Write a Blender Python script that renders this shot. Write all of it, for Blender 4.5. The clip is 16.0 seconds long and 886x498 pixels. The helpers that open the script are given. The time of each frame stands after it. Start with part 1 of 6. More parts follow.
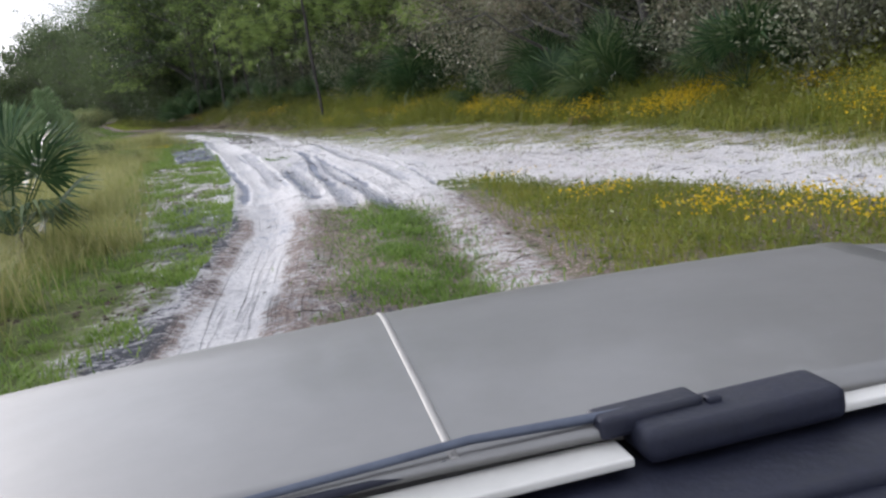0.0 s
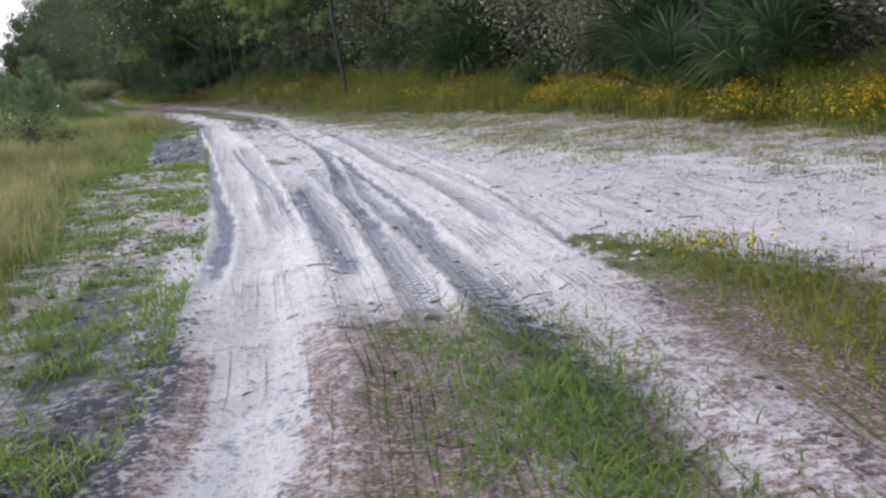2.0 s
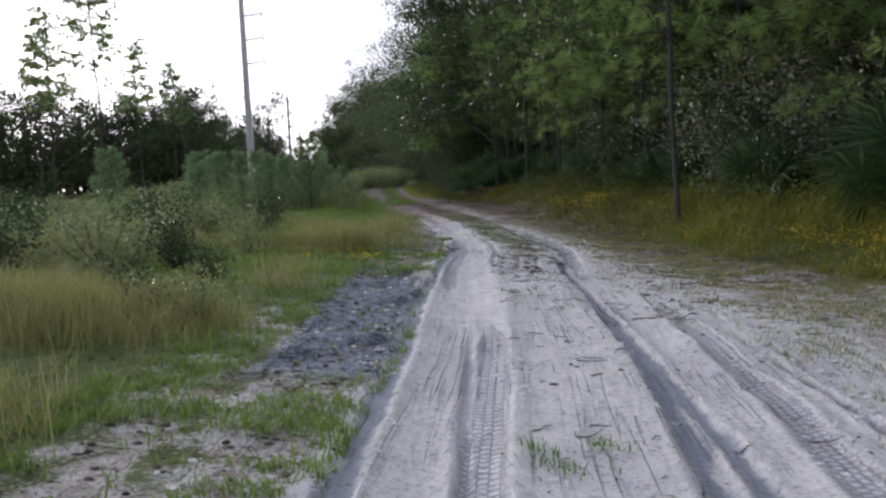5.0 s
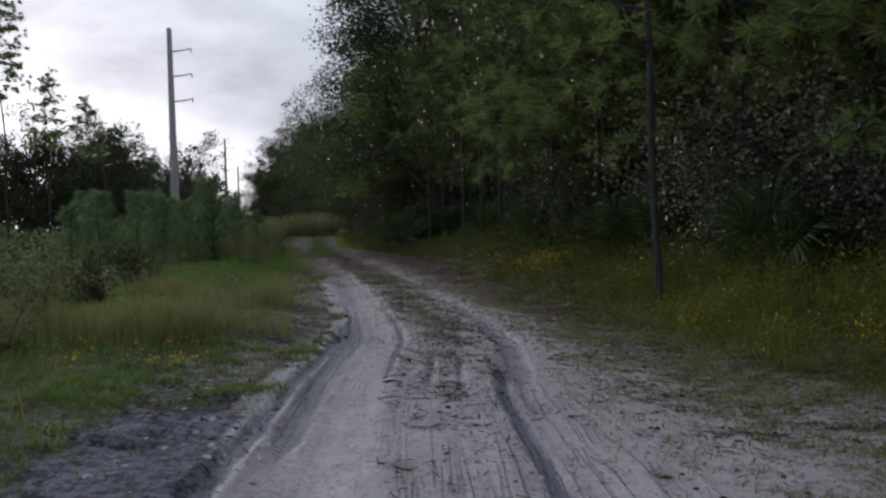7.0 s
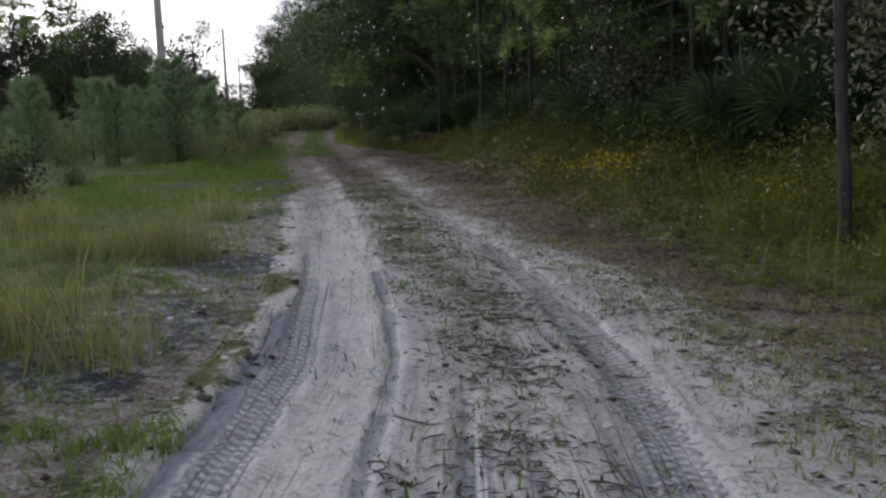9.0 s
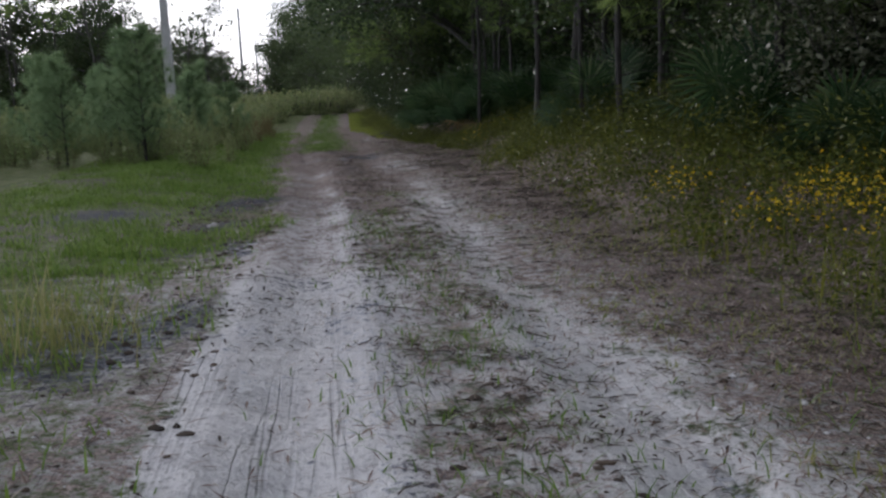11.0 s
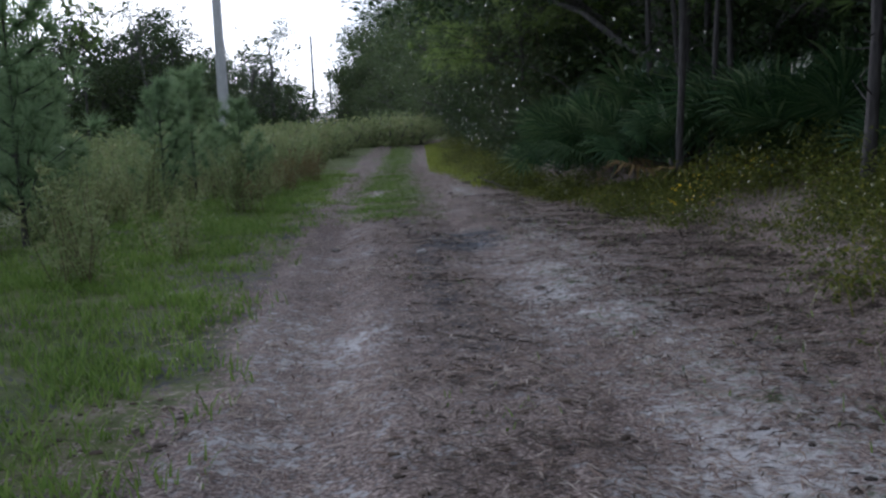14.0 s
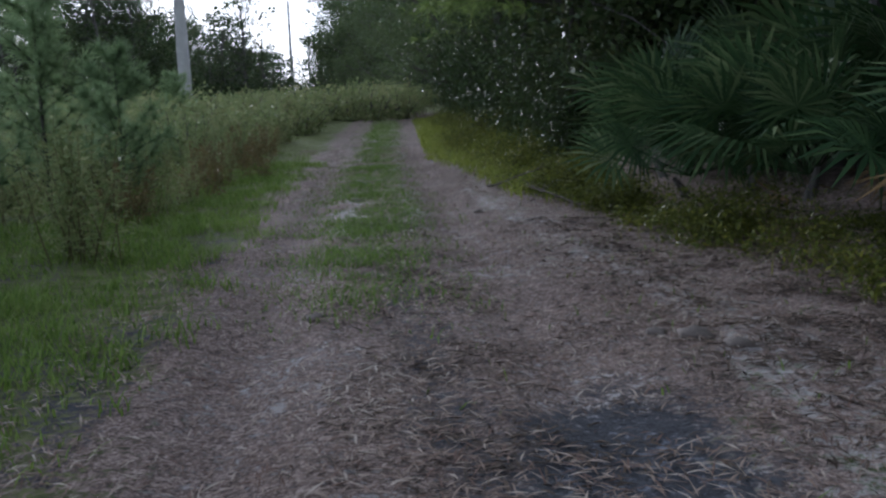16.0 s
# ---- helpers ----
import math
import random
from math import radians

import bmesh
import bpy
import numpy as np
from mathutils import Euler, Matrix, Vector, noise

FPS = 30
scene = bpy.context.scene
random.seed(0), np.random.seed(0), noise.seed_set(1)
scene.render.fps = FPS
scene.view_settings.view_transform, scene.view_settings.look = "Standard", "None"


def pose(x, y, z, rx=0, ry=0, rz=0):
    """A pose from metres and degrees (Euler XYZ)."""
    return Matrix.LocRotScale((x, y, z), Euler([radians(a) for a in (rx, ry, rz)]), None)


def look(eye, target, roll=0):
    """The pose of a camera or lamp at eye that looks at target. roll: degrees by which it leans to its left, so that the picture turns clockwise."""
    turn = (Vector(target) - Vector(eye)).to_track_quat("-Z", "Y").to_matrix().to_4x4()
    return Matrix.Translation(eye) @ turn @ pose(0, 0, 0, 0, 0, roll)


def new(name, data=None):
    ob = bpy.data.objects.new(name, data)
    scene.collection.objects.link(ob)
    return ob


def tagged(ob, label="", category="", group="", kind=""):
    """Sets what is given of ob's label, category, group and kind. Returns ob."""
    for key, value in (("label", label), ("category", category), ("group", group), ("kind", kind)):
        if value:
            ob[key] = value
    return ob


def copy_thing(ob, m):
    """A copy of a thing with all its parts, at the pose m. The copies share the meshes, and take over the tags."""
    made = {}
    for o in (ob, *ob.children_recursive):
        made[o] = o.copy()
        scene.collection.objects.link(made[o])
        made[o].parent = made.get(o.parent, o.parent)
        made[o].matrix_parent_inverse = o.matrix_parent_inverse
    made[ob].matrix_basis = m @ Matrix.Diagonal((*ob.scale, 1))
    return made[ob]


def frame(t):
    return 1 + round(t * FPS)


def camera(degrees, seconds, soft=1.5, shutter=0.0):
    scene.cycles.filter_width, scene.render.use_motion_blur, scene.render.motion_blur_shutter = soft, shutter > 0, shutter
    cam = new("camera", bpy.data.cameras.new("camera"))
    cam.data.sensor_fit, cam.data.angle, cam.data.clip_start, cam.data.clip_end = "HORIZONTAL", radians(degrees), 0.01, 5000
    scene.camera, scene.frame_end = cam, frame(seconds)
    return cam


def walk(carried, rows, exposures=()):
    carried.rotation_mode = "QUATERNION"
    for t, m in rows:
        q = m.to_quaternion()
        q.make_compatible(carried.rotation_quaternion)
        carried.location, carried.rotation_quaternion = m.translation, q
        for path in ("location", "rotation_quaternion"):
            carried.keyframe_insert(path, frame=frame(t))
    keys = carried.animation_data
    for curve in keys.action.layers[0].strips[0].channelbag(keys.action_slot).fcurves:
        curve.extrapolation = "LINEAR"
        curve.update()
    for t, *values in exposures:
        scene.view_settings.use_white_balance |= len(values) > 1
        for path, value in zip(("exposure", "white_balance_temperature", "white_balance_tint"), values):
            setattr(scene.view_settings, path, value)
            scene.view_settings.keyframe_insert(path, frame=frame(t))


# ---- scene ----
cam = camera(50.0, 16.0, soft=2.5)
PATH = [
    (0, (2.654, -0.826, 1.533), (3.072, 1.093, 1.154), -8.8),
    (0.5, (2.744, 0.64, 1.548), (3.123, 2.565, 1.16), -9.3),
    (1, (2.915, 2.197, 1.537), (3.276, 4.126, 1.15), -9.7),
    (1.5, (3.089, 3.784, 1.511), (3.492, 5.701, 1.105), -7.5),
    (2, (3.21, 5.423, 1.524), (3.588, 7.341, 1.101), -7.9),
    (2.5, (3.332, 7.112, 1.486), (3.555, 9.054, 1.065), -4.8),
    (3, (3.42, 8.903, 1.49), (3.526, 10.879, 1.2), -0.9),
    (3.5, (3.561, 10.645, 1.42), (3.627, 12.62, 1.114), -1.2),
    (4, (3.627, 12.384, 1.379), (3.554, 14.36, 1.079), -3.0),
    (4.5, (3.705, 14.047, 1.536), (3.541, 16.021, 1.261), -1.3),
    (5, (3.715, 15.632, 1.508), (3.529, 17.617, 1.352), -2.9),
    (5.2, (3.738, 16.219, 1.544), (3.539, 18.205, 1.412), -1.5),
    (7.3, (3.934, 22.212, 1.534), (3.878, 24.21, 1.475), -1.8),
    (7.5, (3.911, 22.814, 1.539), (3.791, 24.809, 1.457), -1.9),
    (8, (3.873, 24.368, 1.491), (3.723, 26.356, 1.33), -1.0),
    (8.5, (3.773, 26.01, 1.434), (3.71, 27.989, 1.147), -2.7),
    (9, (3.565, 27.729, 1.464), (3.481, 29.708, 1.182), -2.2),
    (9.2, (3.507, 28.415, 1.447), (3.443, 30.398, 1.199), -1.3),
    (11.3, (2.57, 35.968, 1.565), (2.434, 37.937, 1.241), -2.6),
    (11.5, (2.463, 36.787, 1.535), (2.314, 38.757, 1.22), -2.3),
    (12, (2.077, 38.885, 1.511), (1.903, 40.857, 1.228), -3.7),
    (12.5, (1.693, 40.939, 1.498), (1.517, 42.91, 1.21), -2.5),
    (13, (1.318, 43.009, 1.5), (1.051, 44.964, 1.171), -1.4),
    (13.5, (0.98, 45.131, 1.506), (0.753, 47.091, 1.177), -0.1),
    (14, (0.612, 47.433, 1.455), (0.335, 49.397, 1.204), -2.7),
    (14.5, (0.242, 49.543, 1.442), (-0.017, 51.506, 1.16), -2.4),
    (15, (-0.162, 51.622, 1.442), (-0.38, 53.589, 1.154), -1.9),
    (15.5, (-0.572, 53.617, 1.456), (-0.782, 55.579, 1.126), -2.9),
    (16, (-0.99, 55.61, 1.461), (-1.227, 57.572, 1.15), -2.2),
]
EXPOSURES = [(0.0, 0.97, 6150, 15), (0.5, 1.0, 5900, 19), (2.5, 0.82, 6100, 20), (3.5, 0.68, 6060, 20), (4.5, 0.46, 6020, 20), (5.0, 0.26, 6020, 19), (7.5, -0.82, 5900, 16), (8.0, -0.72, 6000, 16), (8.5, -0.26, 6130, 16), (9.0, -0.12, 6130, 16), (11.5, 0.07, 5850, 16), (12.5, 0.14, 5620, 16), (16.0, 0.25, 5450, 14)]
walk(cam, [(t, look(eye, target, roll)) for t, eye, target, roll in PATH], EXPOSURES)

# ---- light: low evening sun behind broken cloud, ahead and to one side ----
SUN_TO = Vector((-0.5, 0.86, 0.20)).normalized()
world = bpy.data.worlds.new("evening_sky")
scene.world = world
world.use_nodes = True
wt = world.node_tree
wt.nodes.clear()


def wnode(kind, **values):
    n = wt.nodes.new(kind)
    for k, v in values.items():
        n.inputs[k].default_value = v
    return n


sky = wt.nodes.new("ShaderNodeTexSky")
sky.sky_type = "NISHITA"
sky.sun_disc = False
sky.sun_elevation = math.asin(SUN_TO.z)
sky.sun_rotation = math.atan2(SUN_TO.x, SUN_TO.y)
sky_bg = wnode("ShaderNodeBackground", Strength=0.10)
wt.links.new(sky.outputs[0], sky_bg.inputs[0])
grey = wt.nodes.new("ShaderNodeRGBToBW")
wt.links.new(sky.outputs[0], grey.inputs[0])
coord = wt.nodes.new("ShaderNodeTexCoord")
stretch = wnode("ShaderNodeMapping")
stretch.inputs["Scale"].default_value = (1.0, 1.0, 2.6)
wt.links.new(coord.outputs["Generated"], stretch.inputs[0])
billow = wnode("ShaderNodeTexNoise", Scale=3.2, Detail=6.0, Roughness=0.55)
wt.links.new(stretch.outputs[0], billow.inputs["Vector"])
tone = wt.nodes.new("ShaderNodeValToRGB")
tone.color_ramp.elements[0].position, tone.color_ramp.elements[0].color = 0.36, (0.50, 0.53, 0.58, 1)
tone.color_ramp.elements[1].position, tone.color_ramp.elements[1].color = 0.62, (1.10, 1.13, 1.16, 1)
wt.links.new(billow.outputs[0], tone.inputs[0])
lift = wt.nodes.new("ShaderNodeMath")
lift.operation = "MULTIPLY_ADD"
wt.links.new(grey.outputs[0], lift.inputs[0])
lift.inputs[1].default_value, lift.inputs[2].default_value = 0.045, 0.86
cloud_bg = wnode("ShaderNodeBackground")
wt.links.new(tone.outputs[0], cloud_bg.inputs[0])
wt.links.new(lift.outputs[0], cloud_bg.inputs[1])
blend = wnode("ShaderNodeMixShader", Fac=0.86)
wt.links.new(sky_bg.outputs[0], blend.inputs[1])
wt.links.new(cloud_bg.outputs[0], blend.inputs[2])
sky_out = wt.nodes.new("ShaderNodeOutputWorld")
wt.links.new(blend.outputs[0], sky_out.inputs[0])

sun = new("sun", bpy.data.lights.new("sun", "SUN"))
sun.data.energy, sun.data.angle, sun.data.color = 1.9, radians(10), (1.0, 0.94, 0.86)
sun.matrix_world = look((0, 0, 40), Vector((0, 0, 40)) - SUN_TO)


# ---- materials ----
def material(name):
    m = bpy.data.materials.new(name)
    m.use_nodes = True
    nt = m.node_tree
    return m, nt, nt.nodes["Principled BSDF"], nt.nodes["Material Output"]


def link(nt, a, b):
    nt.links.new(a, b)


def noise_node(nt, scale, detail=4.0, rough=0.55, vector=None):
    n = nt.nodes.new("ShaderNodeTexNoise")
    n.inputs["Scale"].default_value, n.inputs["Detail"].default_value, n.inputs["Roughness"].default_value = scale, detail, rough
    if vector is not None:
        link(nt, vector, n.inputs["Vector"])
    return n.outputs[0]


def ramp(nt, value, stops):
    r = nt.nodes.new("ShaderNodeValToRGB")
    els = r.color_ramp.elements
    while len(els) < len(stops):
        els.new(0.5)
    for e, (p, c) in zip(els, stops):
        e.position, e.color = p, (*c, 1) if len(c) == 3 else c
    link(nt, value, r.inputs[0])
    return r.outputs[0]


def math_node(nt, op, a, b=None, c=None, clamp=False):
    n = nt.nodes.new("ShaderNodeMath")
    n.operation, n.use_clamp = op, clamp
    for i, v in enumerate((a, b, c)):
        if v is None:
            continue
        if isinstance(v, (int, float)):
            n.inputs[i].default_value = v
        else:
            link(nt, v, n.inputs[i])
    return n.outputs[0]


def mix_colour(nt, fac, a, b):
    n = nt.nodes.new("ShaderNodeMix")
    n.data_type = "RGBA"
    for socket, v in ((n.inputs[0], fac), (n.inputs[6], a), (n.inputs[7], b)):
        if isinstance(v, (int, float)):
            socket.default_value = v
        elif isinstance(v, tuple):
            socket.default_value = (*v, 1)
        else:
            link(nt, v, socket)
    return n.outputs[2]


def bump(nt, height, strength, distance):
    n = nt.nodes.new("ShaderNodeBump")
    n.inputs["Strength"].default_value, n.inputs["Distance"].default_value = strength, distance
    link(nt, height, n.inputs["Height"])
    return n.outputs[0]


def foliage(name, colours, rough=0.5, through_light=0.3, patch=0.5, gloss=0.16):
    """Leaves: a colour per leaf from a ramp, shifted per plant, with patches, gloss and light let through."""
    m, nt, p, out = material(name)
    geo = nt.nodes.new("ShaderNodeNewGeometry")
    info = nt.nodes.new("ShaderNodeObjectInfo")
    co = nt.nodes.new("ShaderNodeTexCoord")
    v = math_node(nt, "MULTIPLY_ADD", geo.outputs["Random Per Island"], 0.62, math_node(nt, "MULTIPLY", info.outputs["Random"], 0.38))
    v = math_node(nt, "MULTIPLY_ADD", math_node(nt, "SUBTRACT", noise_node(nt, 1.3, 3, 0.6, co.outputs["Object"]), 0.5), patch, v, clamp=True)
    steps = [(i / max(1, len(colours) - 1), c) for i, c in enumerate(colours)]
    colour = ramp(nt, v, steps)
    link(nt, colour, p.inputs["Base Color"])
    p.inputs["Roughness"].default_value = rough
    p.inputs["Specular IOR Level"].default_value = gloss
    thin = nt.nodes.new("ShaderNodeBsdfTranslucent")
    link(nt, colour, thin.inputs[0])
    mix = nt.nodes.new("ShaderNodeMixShader")
    mix.inputs[0].default_value = through_light
    link(nt, p.outputs[0], mix.inputs[1])
    link(nt, thin.outputs[0], mix.inputs[2])
    link(nt, mix.outputs[0], out.inputs[0])
    return m


def plain(name, dark, light, rough=0.6, metal=0.0, scale=6.0, relief=0.0, coat=0.0):
    m, nt, p, out = material(name)
    co = nt.nodes.new("ShaderNodeTexCoord")
    n1 = noise_node(nt, scale, 6, 0.65, co.outputs["Object"])
    n2 = noise_node(nt, scale * 7, 3, 0.6, co.outputs["Object"])
    v = math_node(nt, "MULTIPLY_ADD", n2, 0.4, math_node(nt, "MULTIPLY", n1, 0.6))
    link(nt, ramp(nt, v, [(0.32, dark), (0.68, light)]), p.inputs["Base Color"])
    link(nt, ramp(nt, n1, [(0.3, (rough * 0.85,) * 3), (0.7, (min(1, rough * 1.15),) * 3)]), p.inputs["Roughness"])
    p.inputs["Metallic"].default_value = metal
    p.inputs["Coat Weight"].default_value = coat
    if relief:
        link(nt, bump(nt, n2, relief, 0.02), p.inputs["Normal"])
    return m


def bark_material(name, dark, light):
    m, nt, p, out = material(name)
    co = nt.nodes.new("ShaderNodeTexCoord")
    mp = nt.nodes.new("ShaderNodeMapping")
    mp.inputs["Scale"].default_value = (9, 9, 2.2)
    link(nt, co.outputs["Object"], mp.inputs[0])
    vor = nt.nodes.new("ShaderNodeTexVoronoi")
    vor.inputs["Scale"].default_value = 2.2
    link(nt, mp.outputs[0], vor.inputs["Vector"])
    n = noise_node(nt, 2.0, 6, 0.7, mp.outputs[0])
    v = math_node(nt, "MULTIPLY_ADD", vor.outputs["Distance"], 0.5, math_node(nt, "MULTIPLY", n, 0.6))
    link(nt, ramp(nt, v, [(0.25, dark), (0.75, light)]), p.inputs["Base Color"])
    p.inputs["Roughness"].default_value = 0.9
    link(nt, bump(nt, v, 0.8, 0.03), p.inputs["Normal"])
    return m


def ground_material():
    """White sand, brown straw litter, dark sand (moist, with painted rut shade) and thin soil, mixed by where the
    wheels and plants have made them.
    """
    m, nt, p, out = material("sandy_ground")
    co = nt.nodes.new("ShaderNodeTexCoord")
    pos = co.outputs["Object"]
    cover = nt.nodes.new("ShaderNodeAttribute")
    cover.attribute_name = "cover"
    sep = nt.nodes.new("ShaderNodeSeparateColor")
    link(nt, cover.outputs["Color"], sep.inputs[0])
    big, mid, fine = noise_node(nt, 0.55, 5, 0.6, pos), noise_node(nt, 3.2, 6, 0.65, pos), noise_node(nt, 26, 5, 0.7, pos)
    grit = noise_node(nt, 110, 3, 0.6, pos)
    along = nt.nodes.new("ShaderNodeAttribute")
    along.attribute_name = "along"
    streak_map = nt.nodes.new("ShaderNodeMapping")
    streak_map.inputs["Scale"].default_value = (8.0, 0.5, 1)
    link(nt, along.outputs["Vector"], streak_map.inputs[0])
    streak = noise_node(nt, 1.0, 5, 0.62, streak_map.outputs[0])
    fine_map = nt.nodes.new("ShaderNodeMapping")
    fine_map.inputs["Scale"].default_value = (26.0, 0.7, 1)
    link(nt, along.outputs["Vector"], fine_map.inputs[0])
    thread = noise_node(nt, 1.0, 5, 0.68, fine_map.outputs[0])
    crumb_map = nt.nodes.new("ShaderNodeMapping")
    crumb_map.inputs["Scale"].default_value = (9.0, 9.0, 1)
    link(nt, pos, crumb_map.inputs[0])
    crumb = noise_node(nt, 1.0, 5, 0.7, crumb_map.outputs[0])

    along_parts = nt.nodes.new("ShaderNodeSeparateXYZ")
    link(nt, along.outputs["Vector"], along_parts.inputs[0])
    line_map = nt.nodes.new("ShaderNodeMapping")
    line_map.inputs["Scale"].default_value = (3.4, 0.11, 1)
    link(nt, along.outputs["Vector"], line_map.inputs[0])
    wander = noise_node(nt, 1.0, 3, 0.62, line_map.outputs[0])
    groove = nt.nodes.new("ShaderNodeMapRange")
    groove.interpolation_type = "SMOOTHSTEP"
    groove.inputs["From Min"].default_value, groove.inputs["From Max"].default_value = 0.034, 0.004
    saw = math_node(nt, "ABSOLUTE", math_node(nt, "SUBTRACT", math_node(nt, "FRACT", math_node(nt, "MULTIPLY", wander, 7.0)), 0.5))
    link(nt, math_node(nt, "MULTIPLY", saw, 0.2), groove.inputs["Value"])
    groove = math_node(nt, "MULTIPLY", groove.outputs[0], math_node(nt, "MULTIPLY", math_node(nt, "MULTIPLY_ADD", big, 4.0, -1.7, clamp=True), math_node(nt, "MULTIPLY_ADD", along_parts.outputs[1], -0.2, 8.4, clamp=True)))

    def spread(channel, amount, soft=0.16, broad=None):
        v = math_node(nt, "MULTIPLY_ADD", math_node(nt, "SUBTRACT", broad or mid, 0.5), amount, channel)
        v = math_node(nt, "MULTIPLY_ADD", math_node(nt, "SUBTRACT", fine, 0.5), amount * 0.8, v)
        r = nt.nodes.new("ShaderNodeMapRange")
        r.interpolation_type = "SMOOTHSTEP"
        r.inputs["From Min"].default_value, r.inputs["From Max"].default_value = 0.5 - soft, 0.5 + soft
        link(nt, v, r.inputs["Value"])
        return r.outputs[0]

    sand = spread(sep.outputs[0], 1.3)
    litter = spread(sep.outputs[1], 2.0, 0.20, math_node(nt, "MULTIPLY_ADD", mid, 0.38, math_node(nt, "MULTIPLY", crumb, 0.62)))
    wet_shade = spread(sep.outputs[2], 2.3, 0.22, math_node(nt, "MULTIPLY_ADD", mid, 0.5, math_node(nt, "MULTIPLY", crumb, 0.5)))
    white = ramp(nt, math_node(nt, "MULTIPLY_ADD", streak, 0.15, math_node(nt, "MULTIPLY_ADD", thread, 0.11, math_node(nt, "MULTIPLY_ADD", fine, 0.24, math_node(nt, "MULTIPLY_ADD", crumb, 0.27, math_node(nt, "MULTIPLY", mid, 0.23))))),
                 [(0.37, (0.36, 0.35, 0.36)), (0.45, (0.62, 0.60, 0.60)), (0.55, (0.82, 0.795, 0.785))])
    speck = ramp(nt, fine, [(0.3, (0.30, 0.29, 0.29)), (0.46, (1, 1, 1))])
    tinted = nt.nodes.new("ShaderNodeMix")
    tinted.data_type, tinted.blend_type = "RGBA", "MULTIPLY"
    tinted.inputs[0].default_value = 0.65
    link(nt, white, tinted.inputs[6])
    link(nt, speck, tinted.inputs[7])
    # grooves get a dark tone, painting in the shade at their bottom
    tracked = mix_colour(nt, math_node(nt, "MULTIPLY", groove, 0.48), tinted.outputs[2], ramp(nt, fine, [(0.3, (0.15, 0.145, 0.155)), (0.7, (0.36, 0.35, 0.36))]))
    soil = ramp(nt, mid, [(0.3, (0.06, 0.08, 0.028)), (0.52, (0.13, 0.155, 0.05)), (0.72, (0.25, 0.235, 0.14))])
    chaff = noise_node(nt, 48, 3, 0.65, pos)
    straw = ramp(nt, math_node(nt, "MULTIPLY_ADD", fine, 0.3, math_node(nt, "MULTIPLY_ADD", chaff, 0.45, math_node(nt, "MULTIPLY", crumb, 0.25))),
                 [(0.40, (0.03, 0.023, 0.021)), (0.5, (0.185, 0.135, 0.117)), (0.60, (0.48, 0.39, 0.35))])
    # bluish grey for moist sand and for shade painted in ruts and hollows
    mud_shade = ramp(nt, math_node(nt, "MULTIPLY_ADD", thread, 0.5, math_node(nt, "MULTIPLY", fine, 0.5)), [(0.32, (0.13, 0.15, 0.205)), (0.66, (0.38, 0.405, 0.48))])
    colour = mix_colour(nt, sand, soil, tracked)
    colour = mix_colour(nt, litter, colour, straw)
    dark_mud = ramp(nt, fine, [(0.3, (0.016, 0.018, 0.026)), (0.7, (0.085, 0.09, 0.105))])
    wet_shade_colour = mix_colour(nt, litter, mix_colour(nt, sand, dark_mud, mud_shade), dark_mud)
    # tyre lugs in staggered columns, pressed into the wheel lines
    press = nt.nodes.new("ShaderNodeAttribute")
    press.attribute_name = "press"
    press_parts = nt.nodes.new("ShaderNodeSeparateXYZ")
    link(nt, press.outputs["Vector"], press_parts.inputs[0])

    def edge_of(value, low, high):
        r = nt.nodes.new("ShaderNodeMapRange")
        r.interpolation_type = "SMOOTHSTEP"
        r.inputs["From Min"].default_value, r.inputs["From Max"].default_value = low, high
        link(nt, value, r.inputs["Value"])
        return r.outputs[0]

    drift = math_node(nt, "MULTIPLY", math_node(nt, "SUBTRACT", noise_node(nt, 1.5, 4, 0.65, pos), 0.5), 2.4)
    ragged = math_node(nt, "MULTIPLY_ADD", math_node(nt, "SUBTRACT", crumb, 0.5), 1.6, math_node(nt, "MULTIPLY", math_node(nt, "SUBTRACT", fine, 0.5), 0.7))
    in_tread = edge_of(math_node(nt, "MULTIPLY_ADD", ragged, 0.6, press_parts.outputs[0]), 0.0, 0.2)
    in_wet_shade = math_node(nt, "MULTIPLY", edge_of(math_node(nt, "ADD", math_node(nt, "ADD", ragged, drift), press_parts.outputs[1]), 0.0, 0.55), press_parts.outputs[2])
    column = math_node(nt, "MULTIPLY", along_parts.outputs[0], 17.0)
    row = math_node(nt, "MULTIPLY_ADD", along_parts.outputs[1], 12.5, math_node(nt, "MULTIPLY", math_node(nt, "FLOOR", column), 0.5))
    row = math_node(nt, "MULTIPLY_ADD", crumb, 0.5, row)
    lug_row = edge_of(math_node(nt, "ABSOLUTE", math_node(nt, "SUBTRACT", math_node(nt, "FRACT", row), 0.5)), 0.16, 0.27)
    lug_column = edge_of(math_node(nt, "ABSOLUTE", math_node(nt, "SUBTRACT", math_node(nt, "FRACT", column), 0.5)), 0.47, 0.40)
    pressed = math_node(nt, "MULTIPLY", math_node(nt, "MULTIPLY", lug_row, lug_column), in_tread)
    hollow = math_node(nt, "MULTIPLY", math_node(nt, "SUBTRACT", 1.0, math_node(nt, "MULTIPLY", lug_row, lug_column)), in_tread)
    wet_shade = math_node(nt, "MAXIMUM", wet_shade, math_node(nt, "MULTIPLY", in_wet_shade, math_node(nt, "SUBTRACT", 1.0, math_node(nt, "MULTIPLY", pressed, 0.85))))
    # hollows between the lugs painted darker, for the shade in them
    colour = mix_colour(nt, math_node(nt, "MULTIPLY", hollow, 0.45), colour, mud_shade)
    colour = mix_colour(nt, wet_shade, colour, wet_shade_colour)
    link(nt, colour, p.inputs["Base Color"])
    p.inputs["Roughness"].default_value = 0.92
